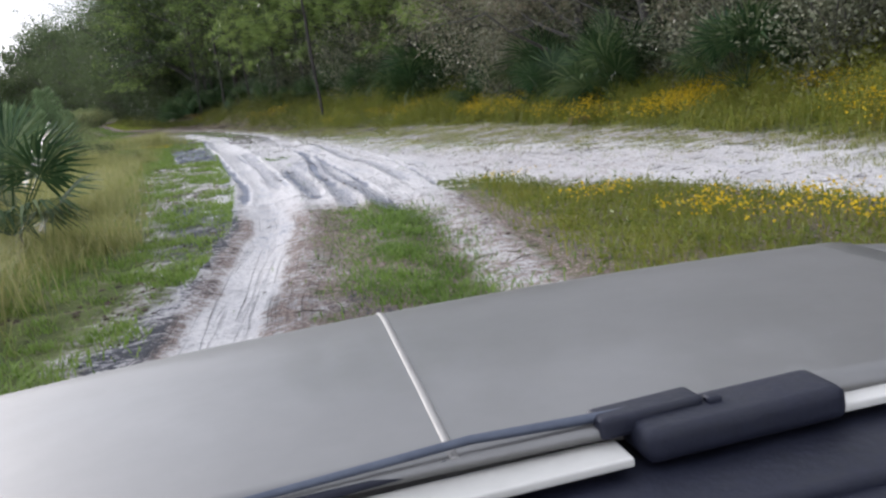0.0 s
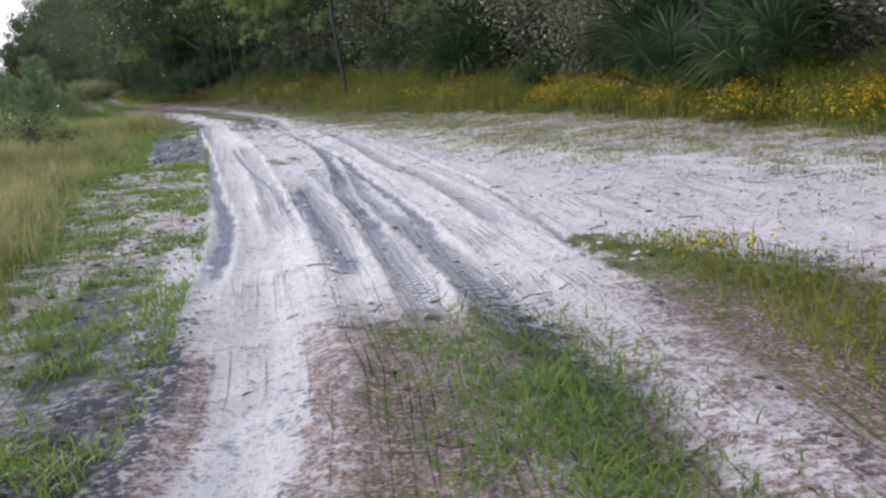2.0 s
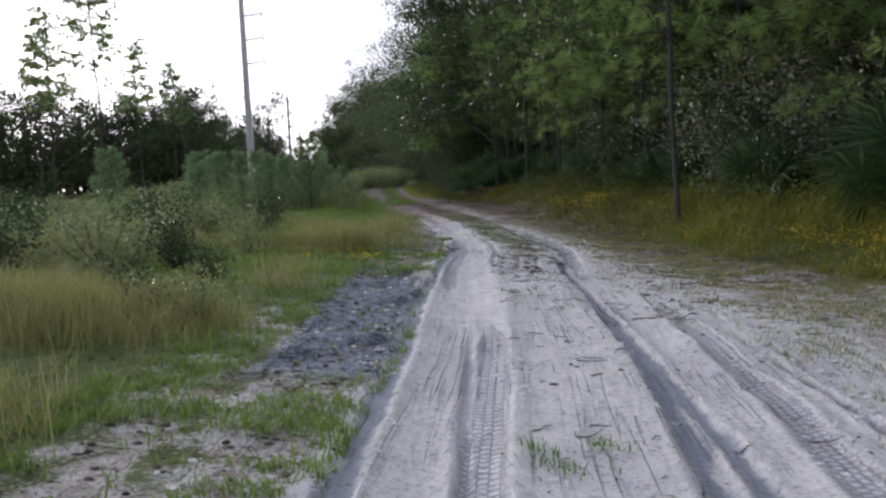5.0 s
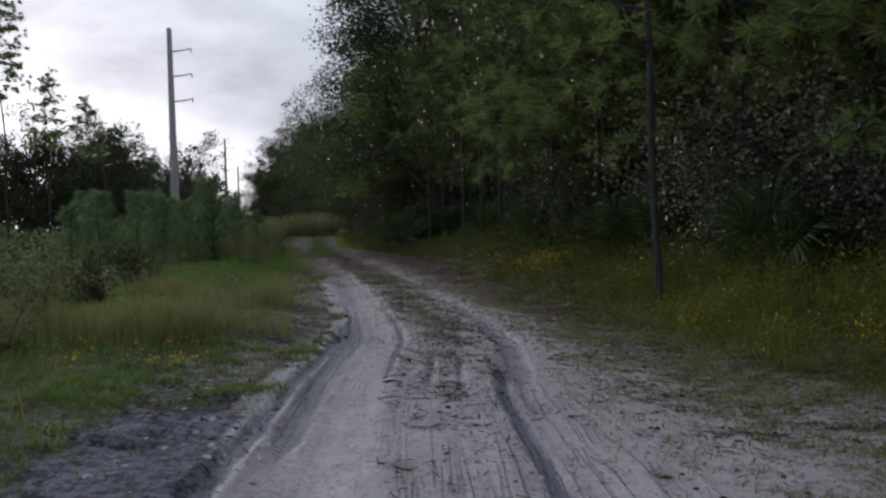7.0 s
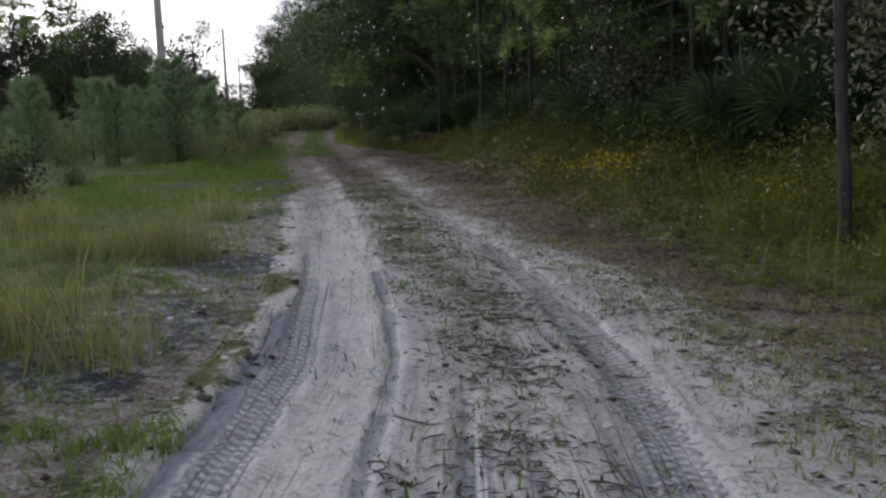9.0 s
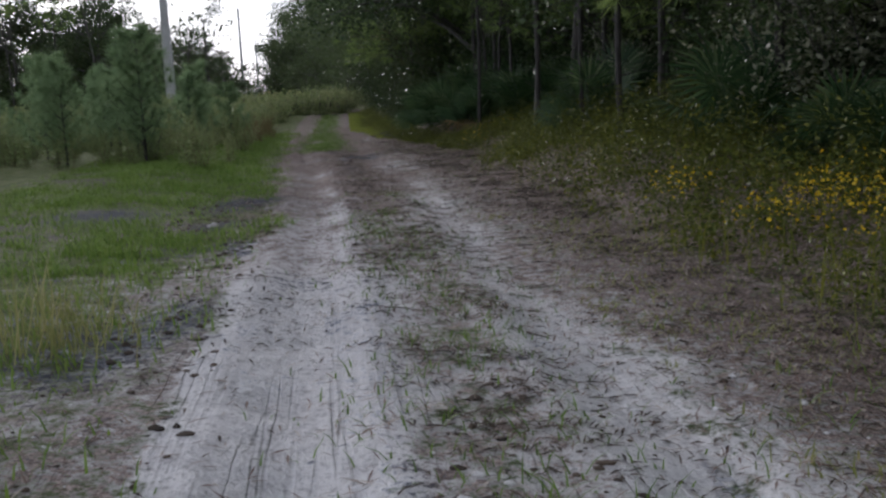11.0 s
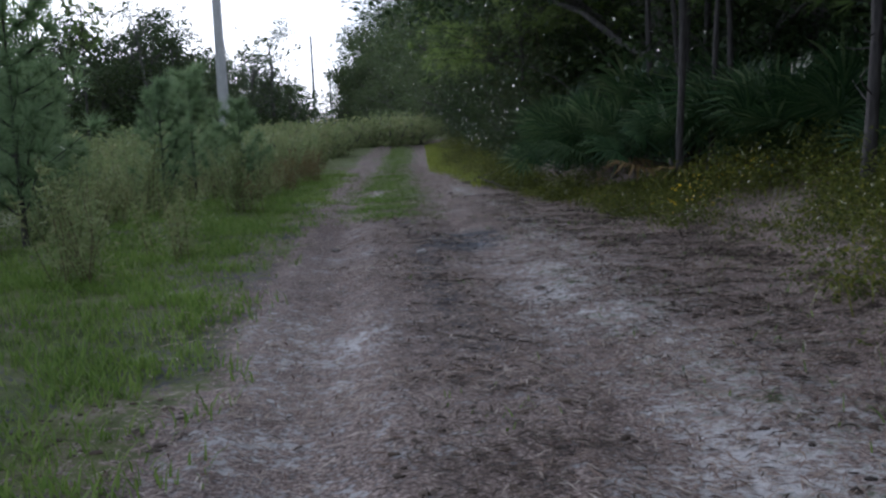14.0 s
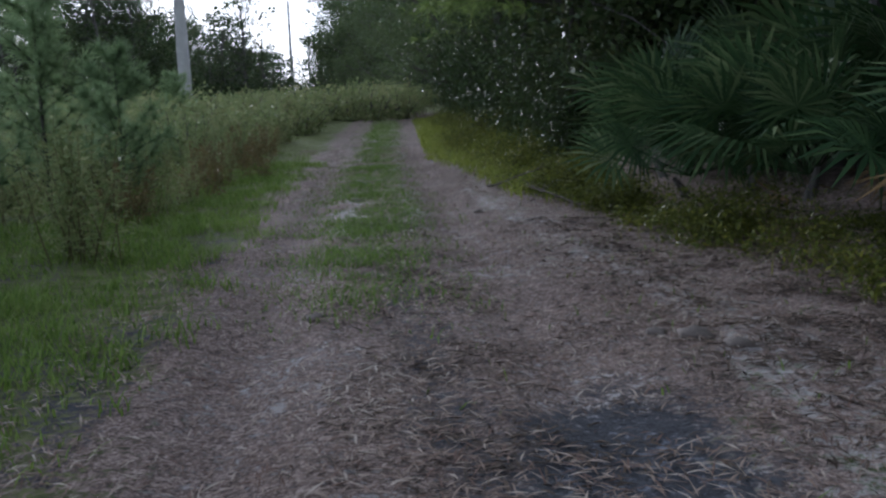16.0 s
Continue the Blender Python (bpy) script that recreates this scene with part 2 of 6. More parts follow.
    p.inputs["Specular IOR Level"].default_value = 0.25
    height = math_node(nt, "MULTIPLY_ADD", groove, -0.5, math_node(nt, "MULTIPLY_ADD", math_node(nt, "SUBTRACT", pressed, math_node(nt, "MULTIPLY", in_wet_shade, 0.7)), 0.7, math_node(nt, "MULTIPLY_ADD", mid, 0.6, math_node(nt, "MULTIPLY_ADD", math_node(nt, "ADD", fine, crumb), 0.55, math_node(nt, "MULTIPLY", grit, 0.15)))))
    link(nt, bump(nt, height, 1.0, 0.07), p.inputs["Normal"])
    return m


GROUND = ground_material()
PINE_BARK = bark_material("pine_bark", (0.013, 0.012, 0.012), (0.068, 0.060, 0.056))
OAK_BARK = bark_material("oak_bark", (0.028, 0.026, 0.024), (0.13, 0.12, 0.11))
WEED_STEM = plain("weed_stem", (0.08, 0.07, 0.03), (0.16, 0.13, 0.06), 0.8)
OAK_LEAF = foliage("oak_leaf", [(0.022, 0.04, 0.018), (0.042, 0.07, 0.026), (0.068, 0.10, 0.037), (0.11, 0.12, 0.055)], 0.42, 0.25)
# scrub oak tone, lightened further to stand in for glare over the near forest
SCRUB_OAK_LIT_LEAF = foliage("scrub_oak_lit_leaf", [(0.11, 0.11, 0.075), (0.18, 0.18, 0.115), (0.27, 0.255, 0.175), (0.27, 0.20, 0.15)], 0.52, 0.30)
# oak leaf lightened into a sunlit copy for the trees at the bend
SUNLIT_OAK_LEAF = foliage("sunlit_oak_leaf", [(0.04, 0.065, 0.03), (0.075, 0.11, 0.045), (0.11, 0.15, 0.065), (0.15, 0.165, 0.085)], 0.5, 0.28)
MYRTLE_LEAF = foliage("myrtle_leaf", [(0.11, 0.12, 0.075), (0.18, 0.195, 0.125), (0.28, 0.285, 0.20), (0.34, 0.30, 0.23)], 0.38, 0.30)
PINE_NEEDLE = foliage("pine_needle", [(0.09, 0.14, 0.045), (0.19, 0.27, 0.08), (0.33, 0.41, 0.13)], 0.5, 0.42)
YOUNG_NEEDLE = foliage("young_needle", [(0.13, 0.20, 0.10), (0.21, 0.30, 0.15), (0.30, 0.39, 0.20)], 0.5, 0.45)
PALM_LEAF = foliage("palmetto_leaf", [(0.012, 0.032, 0.013), (0.028, 0.062, 0.024), (0.06, 0.105, 0.04), (0.15, 0.19, 0.09)], 0.45, 0.22, 0.5, 0.22)
DRY_PALM = foliage("dry_palmetto_leaf", [(0.11, 0.07, 0.03), (0.19, 0.12, 0.05), (0.30, 0.21, 0.10)], 0.6, 0.25)
GREEN_GRASS = foliage("green_grass", [(0.08, 0.14, 0.03), (0.14, 0.225, 0.045), (0.20, 0.30, 0.06), (0.27, 0.33, 0.10)], 0.55, 0.38)
# grass with the brightness of a sunlit patch in its colour
SUNLIT_GRASS = foliage("sunlit_grass", [(0.17, 0.22, 0.04), (0.26, 0.31, 0.055), (0.36, 0.37, 0.08)], 0.55, 0.4)
TALL_GRASS = foliage("tall_grass", [(0.14, 0.17, 0.055), (0.23, 0.25, 0.08), (0.33, 0.33, 0.13), (0.43, 0.38, 0.19)], 0.6, 0.38)
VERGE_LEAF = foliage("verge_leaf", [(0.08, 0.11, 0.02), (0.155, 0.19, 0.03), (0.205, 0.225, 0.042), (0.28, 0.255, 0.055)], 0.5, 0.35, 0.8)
# verge leaf again, darkened in colour for the shade under the trees
VERGE_LEAF_SHADED = foliage("verge_leaf_shaded", [(0.025, 0.04, 0.01), (0.07, 0.09, 0.018), (0.14, 0.155, 0.03), (0.30, 0.28, 0.05)], 0.5, 0.35, 0.8)
FLOWER = foliage("flower_petal", [(0.66, 0.44, 0.02), (0.80, 0.58, 0.03)], 0.6, 0.3)
WEED_LEAF = foliage("weed_leaf", [(0.14, 0.19, 0.08), (0.21, 0.27, 0.11), (0.30, 0.34, 0.15), (0.33, 0.31, 0.16)], 0.55, 0.38, 0.9)
RUST_WEED = foliage("rusty_weed", [(0.12, 0.105, 0.045), (0.19, 0.15, 0.065), (0.23, 0.18, 0.085)], 0.6, 0.3)
STRAW = foliage("pine_straw", [(0.07, 0.045, 0.038), (0.19, 0.125, 0.10), (0.34, 0.27, 0.22), (0.66, 0.60, 0.52)], 0.8, 0.1)
LITTER = foliage("dry_leaf", [(0.03, 0.026, 0.024), (0.09, 0.07, 0.055), (0.16, 0.12, 0.09)], 0.8, 0.1)
TWIG = plain("twig_wood", (0.06, 0.05, 0.045), (0.20, 0.17, 0.15), 0.9)
CONCRETE = plain("pole_concrete", (0.30, 0.30, 0.30), (0.44, 0.44, 0.43), 0.8, 0, 1.5)
STEEL = plain("galvanised_steel", (0.28, 0.29, 0.30), (0.42, 0.43, 0.44), 0.45, 0.8, 3)


# ---- the lie of the land ----
def line(points):
    ys, xs = np.array(points).T
    return lambda y: np.interp(y, ys, xs)


left_rut = line([(-20, 1.2), (0, 2.0), (5.5, 2.55), (9.7, 3.1), (14, 3.25), (18, 3.2), (24, 3.1), (29.8, 2.75), (33, 2.7), (35.3, 2.4), (39, 1.75), (48.5, 0.05), (52, -0.75), (61, -2.75), (64.3, -3.45), (77, -5.8), (89, -7.7), (100, -9.5), (140, -20.5), (400, -110)])
grass_left = line([(-20, 0.2), (0, 1.2), (7, 2.05), (14, 1.95), (20, 1.75), (24, 1.6), (28, 2.0), (34, 2.05), (39, 1.15), (46, -0.1), (52, -1.35), (61, -3.3), (66, -4.4), (77, -6.6), (89, -8.5), (100, -10.3), (140, -21.5), (400, -111)])
sand_right = line([(-20, 11), (0, 10.6), (8, 9.7), (12, 9.2), (16, 8.0), (19.5, 6.9), (22, 6.5), (25, 6.1), (29, 5.6), (34, 4.95), (37, 4.3), (42, 3.1), (47, 2.3), (49, 1.9), (56, 0.6), (62, -0.6), (66, -1.7), (73, -3.0), (96, -6.5), (140, -18.5), (400, -108)])
verge = line([(-20, 11.6), (5, 10.8), (13, 10.4), (20, 9.9), (23, 9.5), (28, 8.2), (31.5, 7.0), (37, 5.9), (42, 4.7), (46, 3.9), (50, 3.2), (54, 2.4), (58, 2.1), (60.5, 1.6), (63, 0.6), (67, -0.5), (70, -1.5), (80, -3.7), (100, -7.0), (140, -17), (400, -106)])
forest = line([(-20, 14.5), (5, 13.4), (14, 12.2), (18, 11.5), (21, 11.1), (26, 10.5), (31, 10.1), (36, 8.8), (40, 8.3), (44, 7.2), (49, 5.9), (55, 5.1), (60, 3.3), (63, 1.7), (65, -0.1), (70, -1.1), (75, -1.4), (85, -2.9), (95, -4.5), (110, -6.4), (125, -10.5), (140, -16.0), (166, -23.5), (230, -42), (400, -85)])
branch_low = line([(-20, 9.0), (0, 8.7), (6.1, 8.1), (9, 7.5), (12.7, 5.9), (14.5, 5.4)])


def lattice(ix, iy, seed):
    h = (ix * 374761393 + iy * 668265263 + seed * 974634777) & 0xFFFFFFFF
    h = ((h ^ (h >> 13)) * 1274126177) & 0xFFFFFFFF
    return ((h ^ (h >> 16)) & 0xFFFF) / 65535.0


def rough(x, y, freq, seed, octaves=3):
    """Smooth random field between 0 and 1, with finer and finer grain."""
    x, y = np.asarray(x, float), np.asarray(y, float)
    total, amp, norm = 0.0, 1.0, 0.0
    for k in range(octaves):
        fx, fy = x * freq, y * freq
        ix, iy = np.floor(fx).astype(np.int64), np.floor(fy).astype(np.int64)
        tx, ty = fx - ix, fy - iy
        tx, ty = tx * tx * (3 - 2 * tx), ty * ty * (3 - 2 * ty)
        a = lattice(ix, iy, seed + k) * (1 - tx) + lattice(ix + 1, iy, seed + k) * tx
        b = lattice(ix, iy + 1, seed + k) * (1 - tx) + lattice(ix + 1, iy + 1, seed + k) * tx
        total, norm = total + amp * (a * (1 - ty) + b * ty), norm + amp
        amp, freq = amp * 0.5, freq * 2.1
    return total / norm


def step(a, b, v):
    s = np.clip((v - a) / (b - a), 0, 1)
    return s * s * (3 - 2 * s)


# old wheel lines beside the two ruts: (way from the left rut along y), width, depth, painted darkness, tread
TRACKS = [
    (line([(10, 1.42), (13, 1.34), (16, 1.22)]), 0.15, 0.03, 0.95, 1.0, 9.2, 16.5),
    (line([(10, 1.02), (13, 1.00), (16, 0.96)]), 0.12, 0.03, 0.85, 1.0, 9.5, 15.5),
    # bluish shadow of the rut's bank, painted as a dark line
    (line([(9, -0.30), (12.8, -0.33), (15.5, -0.26), (17.7, -0.36), (25, -0.52), (32, -0.40), (38, -0.36)]), 0.07, 0.03, 0.85, 0.0, 11, 36),
    (line([(13, 0.37), (15.8, 0.37), (17.6, 0.33), (21.3, 0.10), (25, 0.02)]), 0.04, 0.03, 0.55, 0.0, 12.5, 25),
    (line([(12, 0.70), (15.5, 0.56), (18.5, 0.70)]), 0.13, 0.03, 0.9, 0.0, 11, 18.5),
    (line([(13, 0.20), (19, 0.28), (26, 0.22)]), 0.10, 0.025, 0.48, 1.0, 13, 26),
    (line([(11, 0.70), (14, 0.68), (17.4, 0.74), (22, 0.60)]), 0.09, 0.035, 0.75, 0.6, 11.5, 19),
    (line([(13, 1.02), (16, 1.03), (18, 1.22), (20, 1.38), (26, 1.48)]), 0.075, 0.045, 0.88, 0.0, 12, 28),
    (line([(13, 1.18), (16, 1.22), (18, 1.38)]), 0.10, 0.02, 0.62, 1.0, 13, 20),
    (line([(13, 1.50), (16, 1.54), (18.2, 1.56), (20.3, 1.62), (24, 1.50), (30, 1.42)]), 0.06, 0.04, 0.80, 0.0, 12, 33),
    (line([(13, 2.10), (16, 2.15), (20, 2.12), (24, 2.12), (30, 2.25)]), 0.10, 0.025, 0.5, 1.0, 12, 28),
    (line([(12, 2.35), (15.9, 2.50), (19.5, 2.64), (24, 2.45)]), 0.045, 0.05, 0.62, 0.0, 11, 25),
    # thin further line of the painted rut shadow
    (line([(29, -0.28), (33, -0.27), (38, -0.28)]), 0.04, 0.02, 0.6, 0.0, 28, 39),
    (line([(30, 0.36), (33, 0.35), (37, 0.33)]), 0.04, 0.03, 0.7, 0.0, 29, 38),
    (line([(29, 0.76), (33, 0.74), (36, 0.8)]), 0.04, 0.025, 0.55, 0.0, 28.5, 34),
    (line([(29, 1.06), (33, 1.02)]), 0.04, 0.02, 0.45, 0.0, 28.5, 33),
    (line([(30, 1.60), (36, 1.70), (42, 1.75)]), 0.12, 0.02, 0.36, 0.9, 29, 40),
    (line([(27, -0.24), (38, -0.22)]), 0.085, 0.015, 0.45, 1.0, 26, 37),
]


def lanes(x, y):
    """The wheel lines at a place: depth, how far inside a dark line and a tread line it lies (1 in the middle, 0 at the
    edge), and how dark it is painted.
    """
    u = x - left_rut(y)
    depth, level = np.zeros_like(u), np.zeros_like(u)
    wet_shade_in, tread_in = np.full_like(u, -1.0), np.full_like(u, -1.0)
    for way, w, d, m, t, y0, y1 in TRACKS:
        o = np.abs(u - way(y) - 0.05 * (rough(x * 0, y, 0.5, int(w * 1000)) - 0.5))
        live = step(y0, y0 + 2.0, y) * (1 - step(y1 - 2.5, y1, y))
        inside = 1 - o / (w * 1.25)
        depth += d * step(-0.2, 0.3, inside) * live - 0.45 * d * np.exp(-(((o - 1.6 * w) / (0.45 * w)) ** 2)) * live
        inside = inside - 2 * (1 - live)
        level = np.where(inside > wet_shade_in, m, level)
        wet_shade_in = np.maximum(wet_shade_in, inside)
        if t:
            tread_in = np.maximum(tread_in, inside)
    return depth, np.maximum(wet_shade_in, -1), np.maximum(tread_in, -1), level


def land(x, y):
    """Height of the ground: a cross slope down to the forest side, wheel ruts and lines, clods, and a rise of the verges."""
    x, y = np.asarray(x, float), np.asarray(y, float)
    s = step(38, 50, y)
    z = (1 - s) * np.clip(-0.07 * (x - 4.3), -0.15, 0.25) + s * 0.12
    u = x - left_rut(y)
    near = 1 - step(90, 140, y)
    rut = np.exp(-((u / 0.26) ** 2)) + 0.85 * np.exp(-(((u - 1.62) / 0.28) ** 2))
    lip = np.exp(-(((u - 0.42) / 0.12) ** 2)) + np.exp(-(((u - 1.22) / 0.12) ** 2)) + 0.7 * np.exp(-(((u + 0.40) / 0.12) ** 2))
    z = z + near * (-0.055 * rut + 0.022 * lip)
    z = z + 0.5 * step(70, 108, y)
    z = z - lanes(x, y)[0]
    z = z + (0.36 + 0.12 * step(28, 38, y)) * step(-0.2, 2.6 - 1.0 * step(28, 36, y) + 0.6 * step(52, 58, y), x - verge(y)) + 0.10 * step(0.3, 3.0, grass_left(y) - x)
    z = z + 0.11 * (rough(x * 0.5, y, 3.6, 9, 2) - 0.5) * step(0.0, 0.4, 1 - np.maximum(np.abs(u + 1.02) / 0.6, np.abs(y - 25.2) / 4.2))
    return z + 0.07 * (rough(x, y, 0.7, 1, 2) - 0.5) + (0.05 - 0.025 * s) * (rough(x, y, 3.1, 5, 3) - 0.5)


# ---- mesh helpers ----
def fill(name, verts, faces, mat, smooth=True):
    """A mesh from arrays: all faces with the same number of corners."""
    verts, faces = np.asarray(verts, np.float32), np.asarray(faces, np.int32)
    me = bpy.data.meshes.new(name)
    n, k = faces.shape
    me.vertices.add(len(verts))
    me.vertices.foreach_set("co", verts.ravel())
    me.loops.add(n * k)
    me.loops.foreach_set("vertex_index", faces.ravel())
    me.polygons.add(n)
    me.polygons.foreach_set("loop_start", np.arange(0, n * k, k, dtype=np.int32))
    me.polygons.foreach_set("use_smooth", np.full(n, smooth))
    me.update(calc_edges=True)
    me.materials.append(mat)
    return me


def piece(name, me, parent=None, label=""):
    ob = new(name, me)
    if parent is not None:
        ob.parent = parent
    return tagged(ob, label)


def part(name, bm, mat, parent, label="", smooth=True):
    me = bpy.data.meshes.new(name)
    bm.normal_update()
    bm.to_mesh(me)
    bm.free()
    for f in me.polygons:
        f.use_smooth = smooth
    me.materials.append(mat)
    return piece(name, me, parent, label)


def tubes(name, runs, mat, sides=6):
    """Tapered tubes along polylines: runs of (points, radii)."""
    vs, fs, base = [], [], 0
    for pts, radii in runs:
        pts = np.asarray(pts, float)
        way = np.gradient(pts, axis=0)
        way /= np.linalg.norm(way, axis=1)[:, None] + 1e-9
        ref = np.array([1.0, 0, 0]) if abs(way[0][0]) < 0.8 else np.array([0, 1.0, 0])
        a = np.cross(way, ref)
        a /= np.linalg.norm(a, axis=1)[:, None] + 1e-9
        b = np.cross(way, a)
        ang = np.arange(sides) * 2 * np.pi / sides
        ring = pts[:, None] + np.asarray(radii)[:, None, None] * (np.cos(ang)[None, :, None] * a[:, None] + np.sin(ang)[None, :, None] * b[:, None])
        vs.append(ring.reshape(-1, 3))
        for i in range(len(pts) - 1):
            for j in range(sides):
                k = (j + 1) % sides
                fs.append((base + i * sides + j, base + i * sides + k, base + (i + 1) * sides + k, base + (i + 1) * sides + j))
        base += len(pts) * sides
    return fill(name, np.concatenate(vs), fs, mat)


def leaves(name, at, length, width, mat, rng, up=0.35, fold=0.15, flat=0.6):
    """Many small pointed leaves, each a bent four-cornered blade with a direction of its own."""
    n = len(at)
    way = rng.normal(size=(n, 3))
    way[:, 2] *= flat
    way /= np.linalg.norm(way, axis=1)[:, None]
    face = rng.normal(size=(n, 3)) + np.array([0, 0, up * 2.5])
    side = np.cross(way, face)
    side /= np.linalg.norm(side, axis=1)[:, None] + 1e-9
    up_v = np.cross(side, way)
    size = rng.uniform(0.6, 1.3, (n, 1))
    le, wi = size * length, size * width * rng.uniform(0.7, 1.2, (n, 1))
    v = np.stack([at - way * le / 2, at + side * wi / 2 + up_v * le * fold, at + way * le / 2, at - side * wi / 2 + up_v * le * fold], 1)
    return fill(name, v.reshape(-1, 3), np.arange(4 * n).reshape(n, 4), mat)


def blades(name, at, height, width, mat, rng, lean=0.5):
    """Grass blades standing on the given points, each bent over in a direction of its own."""
    n = len(at)
    ang = rng.uniform(0, 2 * np.pi, n)
    h = height * rng.uniform(0.45, 1.25, n)
    tip = np.stack([np.cos(ang), np.sin(ang), np.zeros(n)], 1) * (h * rng.uniform(0.1, lean * 1.6, n))[:, None]
    side = np.stack([-np.sin(ang), np.cos(ang), np.zeros(n)], 1) * (width * rng.uniform(0.6, 1.3, n))[:, None]
    upz = np.zeros((n, 3))
    upz[:, 2] = h
    v = np.stack([at - side * 0.5, at + side * 0.5, at + tip * 0.35 + upz * 0.62 + side * 0.4, at + tip * 0.35 + upz * 0.62 - side * 0.4, at + tip + upz], 1)
    base = 5 * np.arange(n)[:, None]
    f = np.concatenate([base + [0, 1, 2], base + [0, 2, 3], base + [3, 2, 4]])
    return fill(name, v.reshape(-1, 3), f, mat)


def on_land(x, y, dz=0.0):
    return np.stack([x, y, land(x, y) + dz], 1)


def patchy(x, y, scale, seed):
    """An uneven field between 0 and 1 with patches about 1 / scale metres wide."""
    return np.clip(0.5 + 1.5 * (rough(x, y, scale, seed, 3) - 0.5), 0, 1)


def scatter(rng, n, x0, x1, y0, y1):
    return rng.uniform(x0, x1, n), rng.uniform(y0, y1, n)


# ---- ground ----
def spaced(parts):
    out = [np.arange(a, b, d) for a, b, d in parts]
    return np.concatenate(out)


gx = spaced([(-2000, -400, 200), (-400, -60, 20), (-60, -14, 2), (-14, -5, 0.4), (-5, 0.5, 0.09), (0.5, 2.2, 0.05), (2.2, 6.0, 0.034), (6.0, 7.5, 0.05), (7.5, 11, 0.09), (11, 20, 0.45), (20, 60, 4), (60, 400, 20), (400, 2001, 200)])
gy = spaced([(-2000, -200, 200), (-200, -20, 12), (-20, -1, 0.5), (-1, 9, 0.12), (9, 30, 0.05), (30, 40, 0.06), (40, 70, 0.11), (70, 110, 0.4), (110, 200, 4), (200, 600, 25), (600, 3001, 200)])
GX, GY = np.meshgrid(gx, gy)
flat = np.stack([GX.ravel(), GY.ravel(), land(GX.ravel(), GY.ravel())], 1)
rows_n, cols_n = GX.shape
idx = np.arange(rows_n * cols_n).reshape(rows_n, cols_n)
quads = np.stack([idx[:-1, :-1], idx[:-1, 1:], idx[1:, 1:], idx[1:, :-1]], -1).reshape(-1, 4)
ground_mesh = fill("ground", flat, quads, GROUND)
px, py = flat[:, 0], flat[:, 1]
u = px - left_rut(py)
wob = 0.9 * (rough(px, py, 0.8, 73, 4) - 0.5)
in_road = step(-0.35, 0.35, px - grass_left(py) + wob) * (1 - step(-0.7, 0.7, px - sand_right(py) + wob))
edge_n = rough(px, py, 0.9, 71, 4) - 0.5
side_grass = (py < 14.5) * step(0.0, 0.5, px - left_rut(py) - 2.05) * step(0.0, 0.6, branch_low(py) - px)
mid_grass = np.clip(step(0.25, 0.75, u + 0.5 * edge_n) * (1 - step(1.0, 1.5, u - 0.4 * (1 - step(8, 12, py)) + 0.5 * edge_n)) * (0.55 + 1.4 * (rough(px, py, 1.7, 77, 3) - 0.2)), 0, 1)
mid_amount = np.clip((1 - step(9.5, 12.5, py)) + 0.55 * step(31, 35, py) * (1 - step(46, 52, py)) + 0.95 * step(62, 67, py), 0, 1)
sand = in_road * (1 - 0.85 * side_grass) * (1 - 0.75 * mid_grass * mid_amount)
sand = sand * (1 - 0.12 * step(46, 56, py)) * (1 - 0.45 * step(78, 95, py))
near_edge = (1 - step(0.0, 0.6 + 0.75 * step(9, 13, py) + 1.3 * step(23, 28, py), grass_left(py) - px)) * (px < grass_left(py)) * (1 - 0.35 * step(40, 49, py)) * (1 - step(60, 66, py))
sand = np.maximum(sand, 0.60 * near_edge * (1 - 0.6 * step(42, 48, py)))
between = step(-0.9, -0.1, px - sand_right(py) + wob) * (1 - step(-0.3, 0.5, px - verge(py)))
sand = np.maximum(sand, 0.66 * between)
shoulder = (1 - step(-0.72, -0.45, u + 0.5 * edge_n)) * in_road * (1 - step(30, 40, py))
sand = sand * (1 - 0.42 * shoulder)
pale = np.exp(-(((u - 1.95) / 0.55) ** 2)) * (1 - step(50, 55, py))
near_road = np.clip(in_road * 2.6, 0, 1)
litter = near_road * (0.50 * step(38, 44, py) + 0.20 * step(46, 52, py) + 0.08 * step(54, 62, py) + 0.10 * np.exp(-(((u - 0.9) / 0.35) ** 2)) * step(40, 46, py)
                    - (0.20 * pale + 0.17 * np.exp(-(((u - 0.25) / 0.12) ** 2)) * step(0.4, 0.6, rough(px * 2, py, 0.9, 65, 3)) * (1 - step(52, 57, py))) * step(40, 44, py)
                    - 0.22 * np.exp(-(((u - 2.15) / 0.5) ** 2) - ((py - 55.5) / 2.2) ** 2) + 0.14 * np.exp(-(((u - 0.9) / 0.35) ** 2)) * step(52, 56, py)
                    + 0.45 * (rough(px, py, 1.3, 67, 4) - 0.5) * step(42, 47, py)) * (1 - 0.8 * mid_grass * step(62, 67, py))
litter = np.maximum(litter, in_road * (0.25 * step(1.2, 1.8, u) + 0.14 * step(2.3, 3.2, u)) * step(25, 29, py) * (1 - step(42, 45, py)))
litter = np.maximum(litter, in_road * 0.44 * np.exp(-(((u - 0.95) / 0.40) ** 4)) * step(30, 35, py))
litter = np.maximum(litter, in_road * 0.34 * step(2.3, 3.4, u) * step(8, 11, py) * (1 - step(24, 28, py)))
off_rut = step(0.10, 0.30, np.abs(u + 0.22 * edge_n)) * (1 - 0.22 * np.exp(-(((u - 1.95) / 0.25) ** 2)))
litter = np.maximum(litter, in_road * 0.62 * off_rut * (1 - step(9.5, 13, py)) * (px < branch_low(py)))
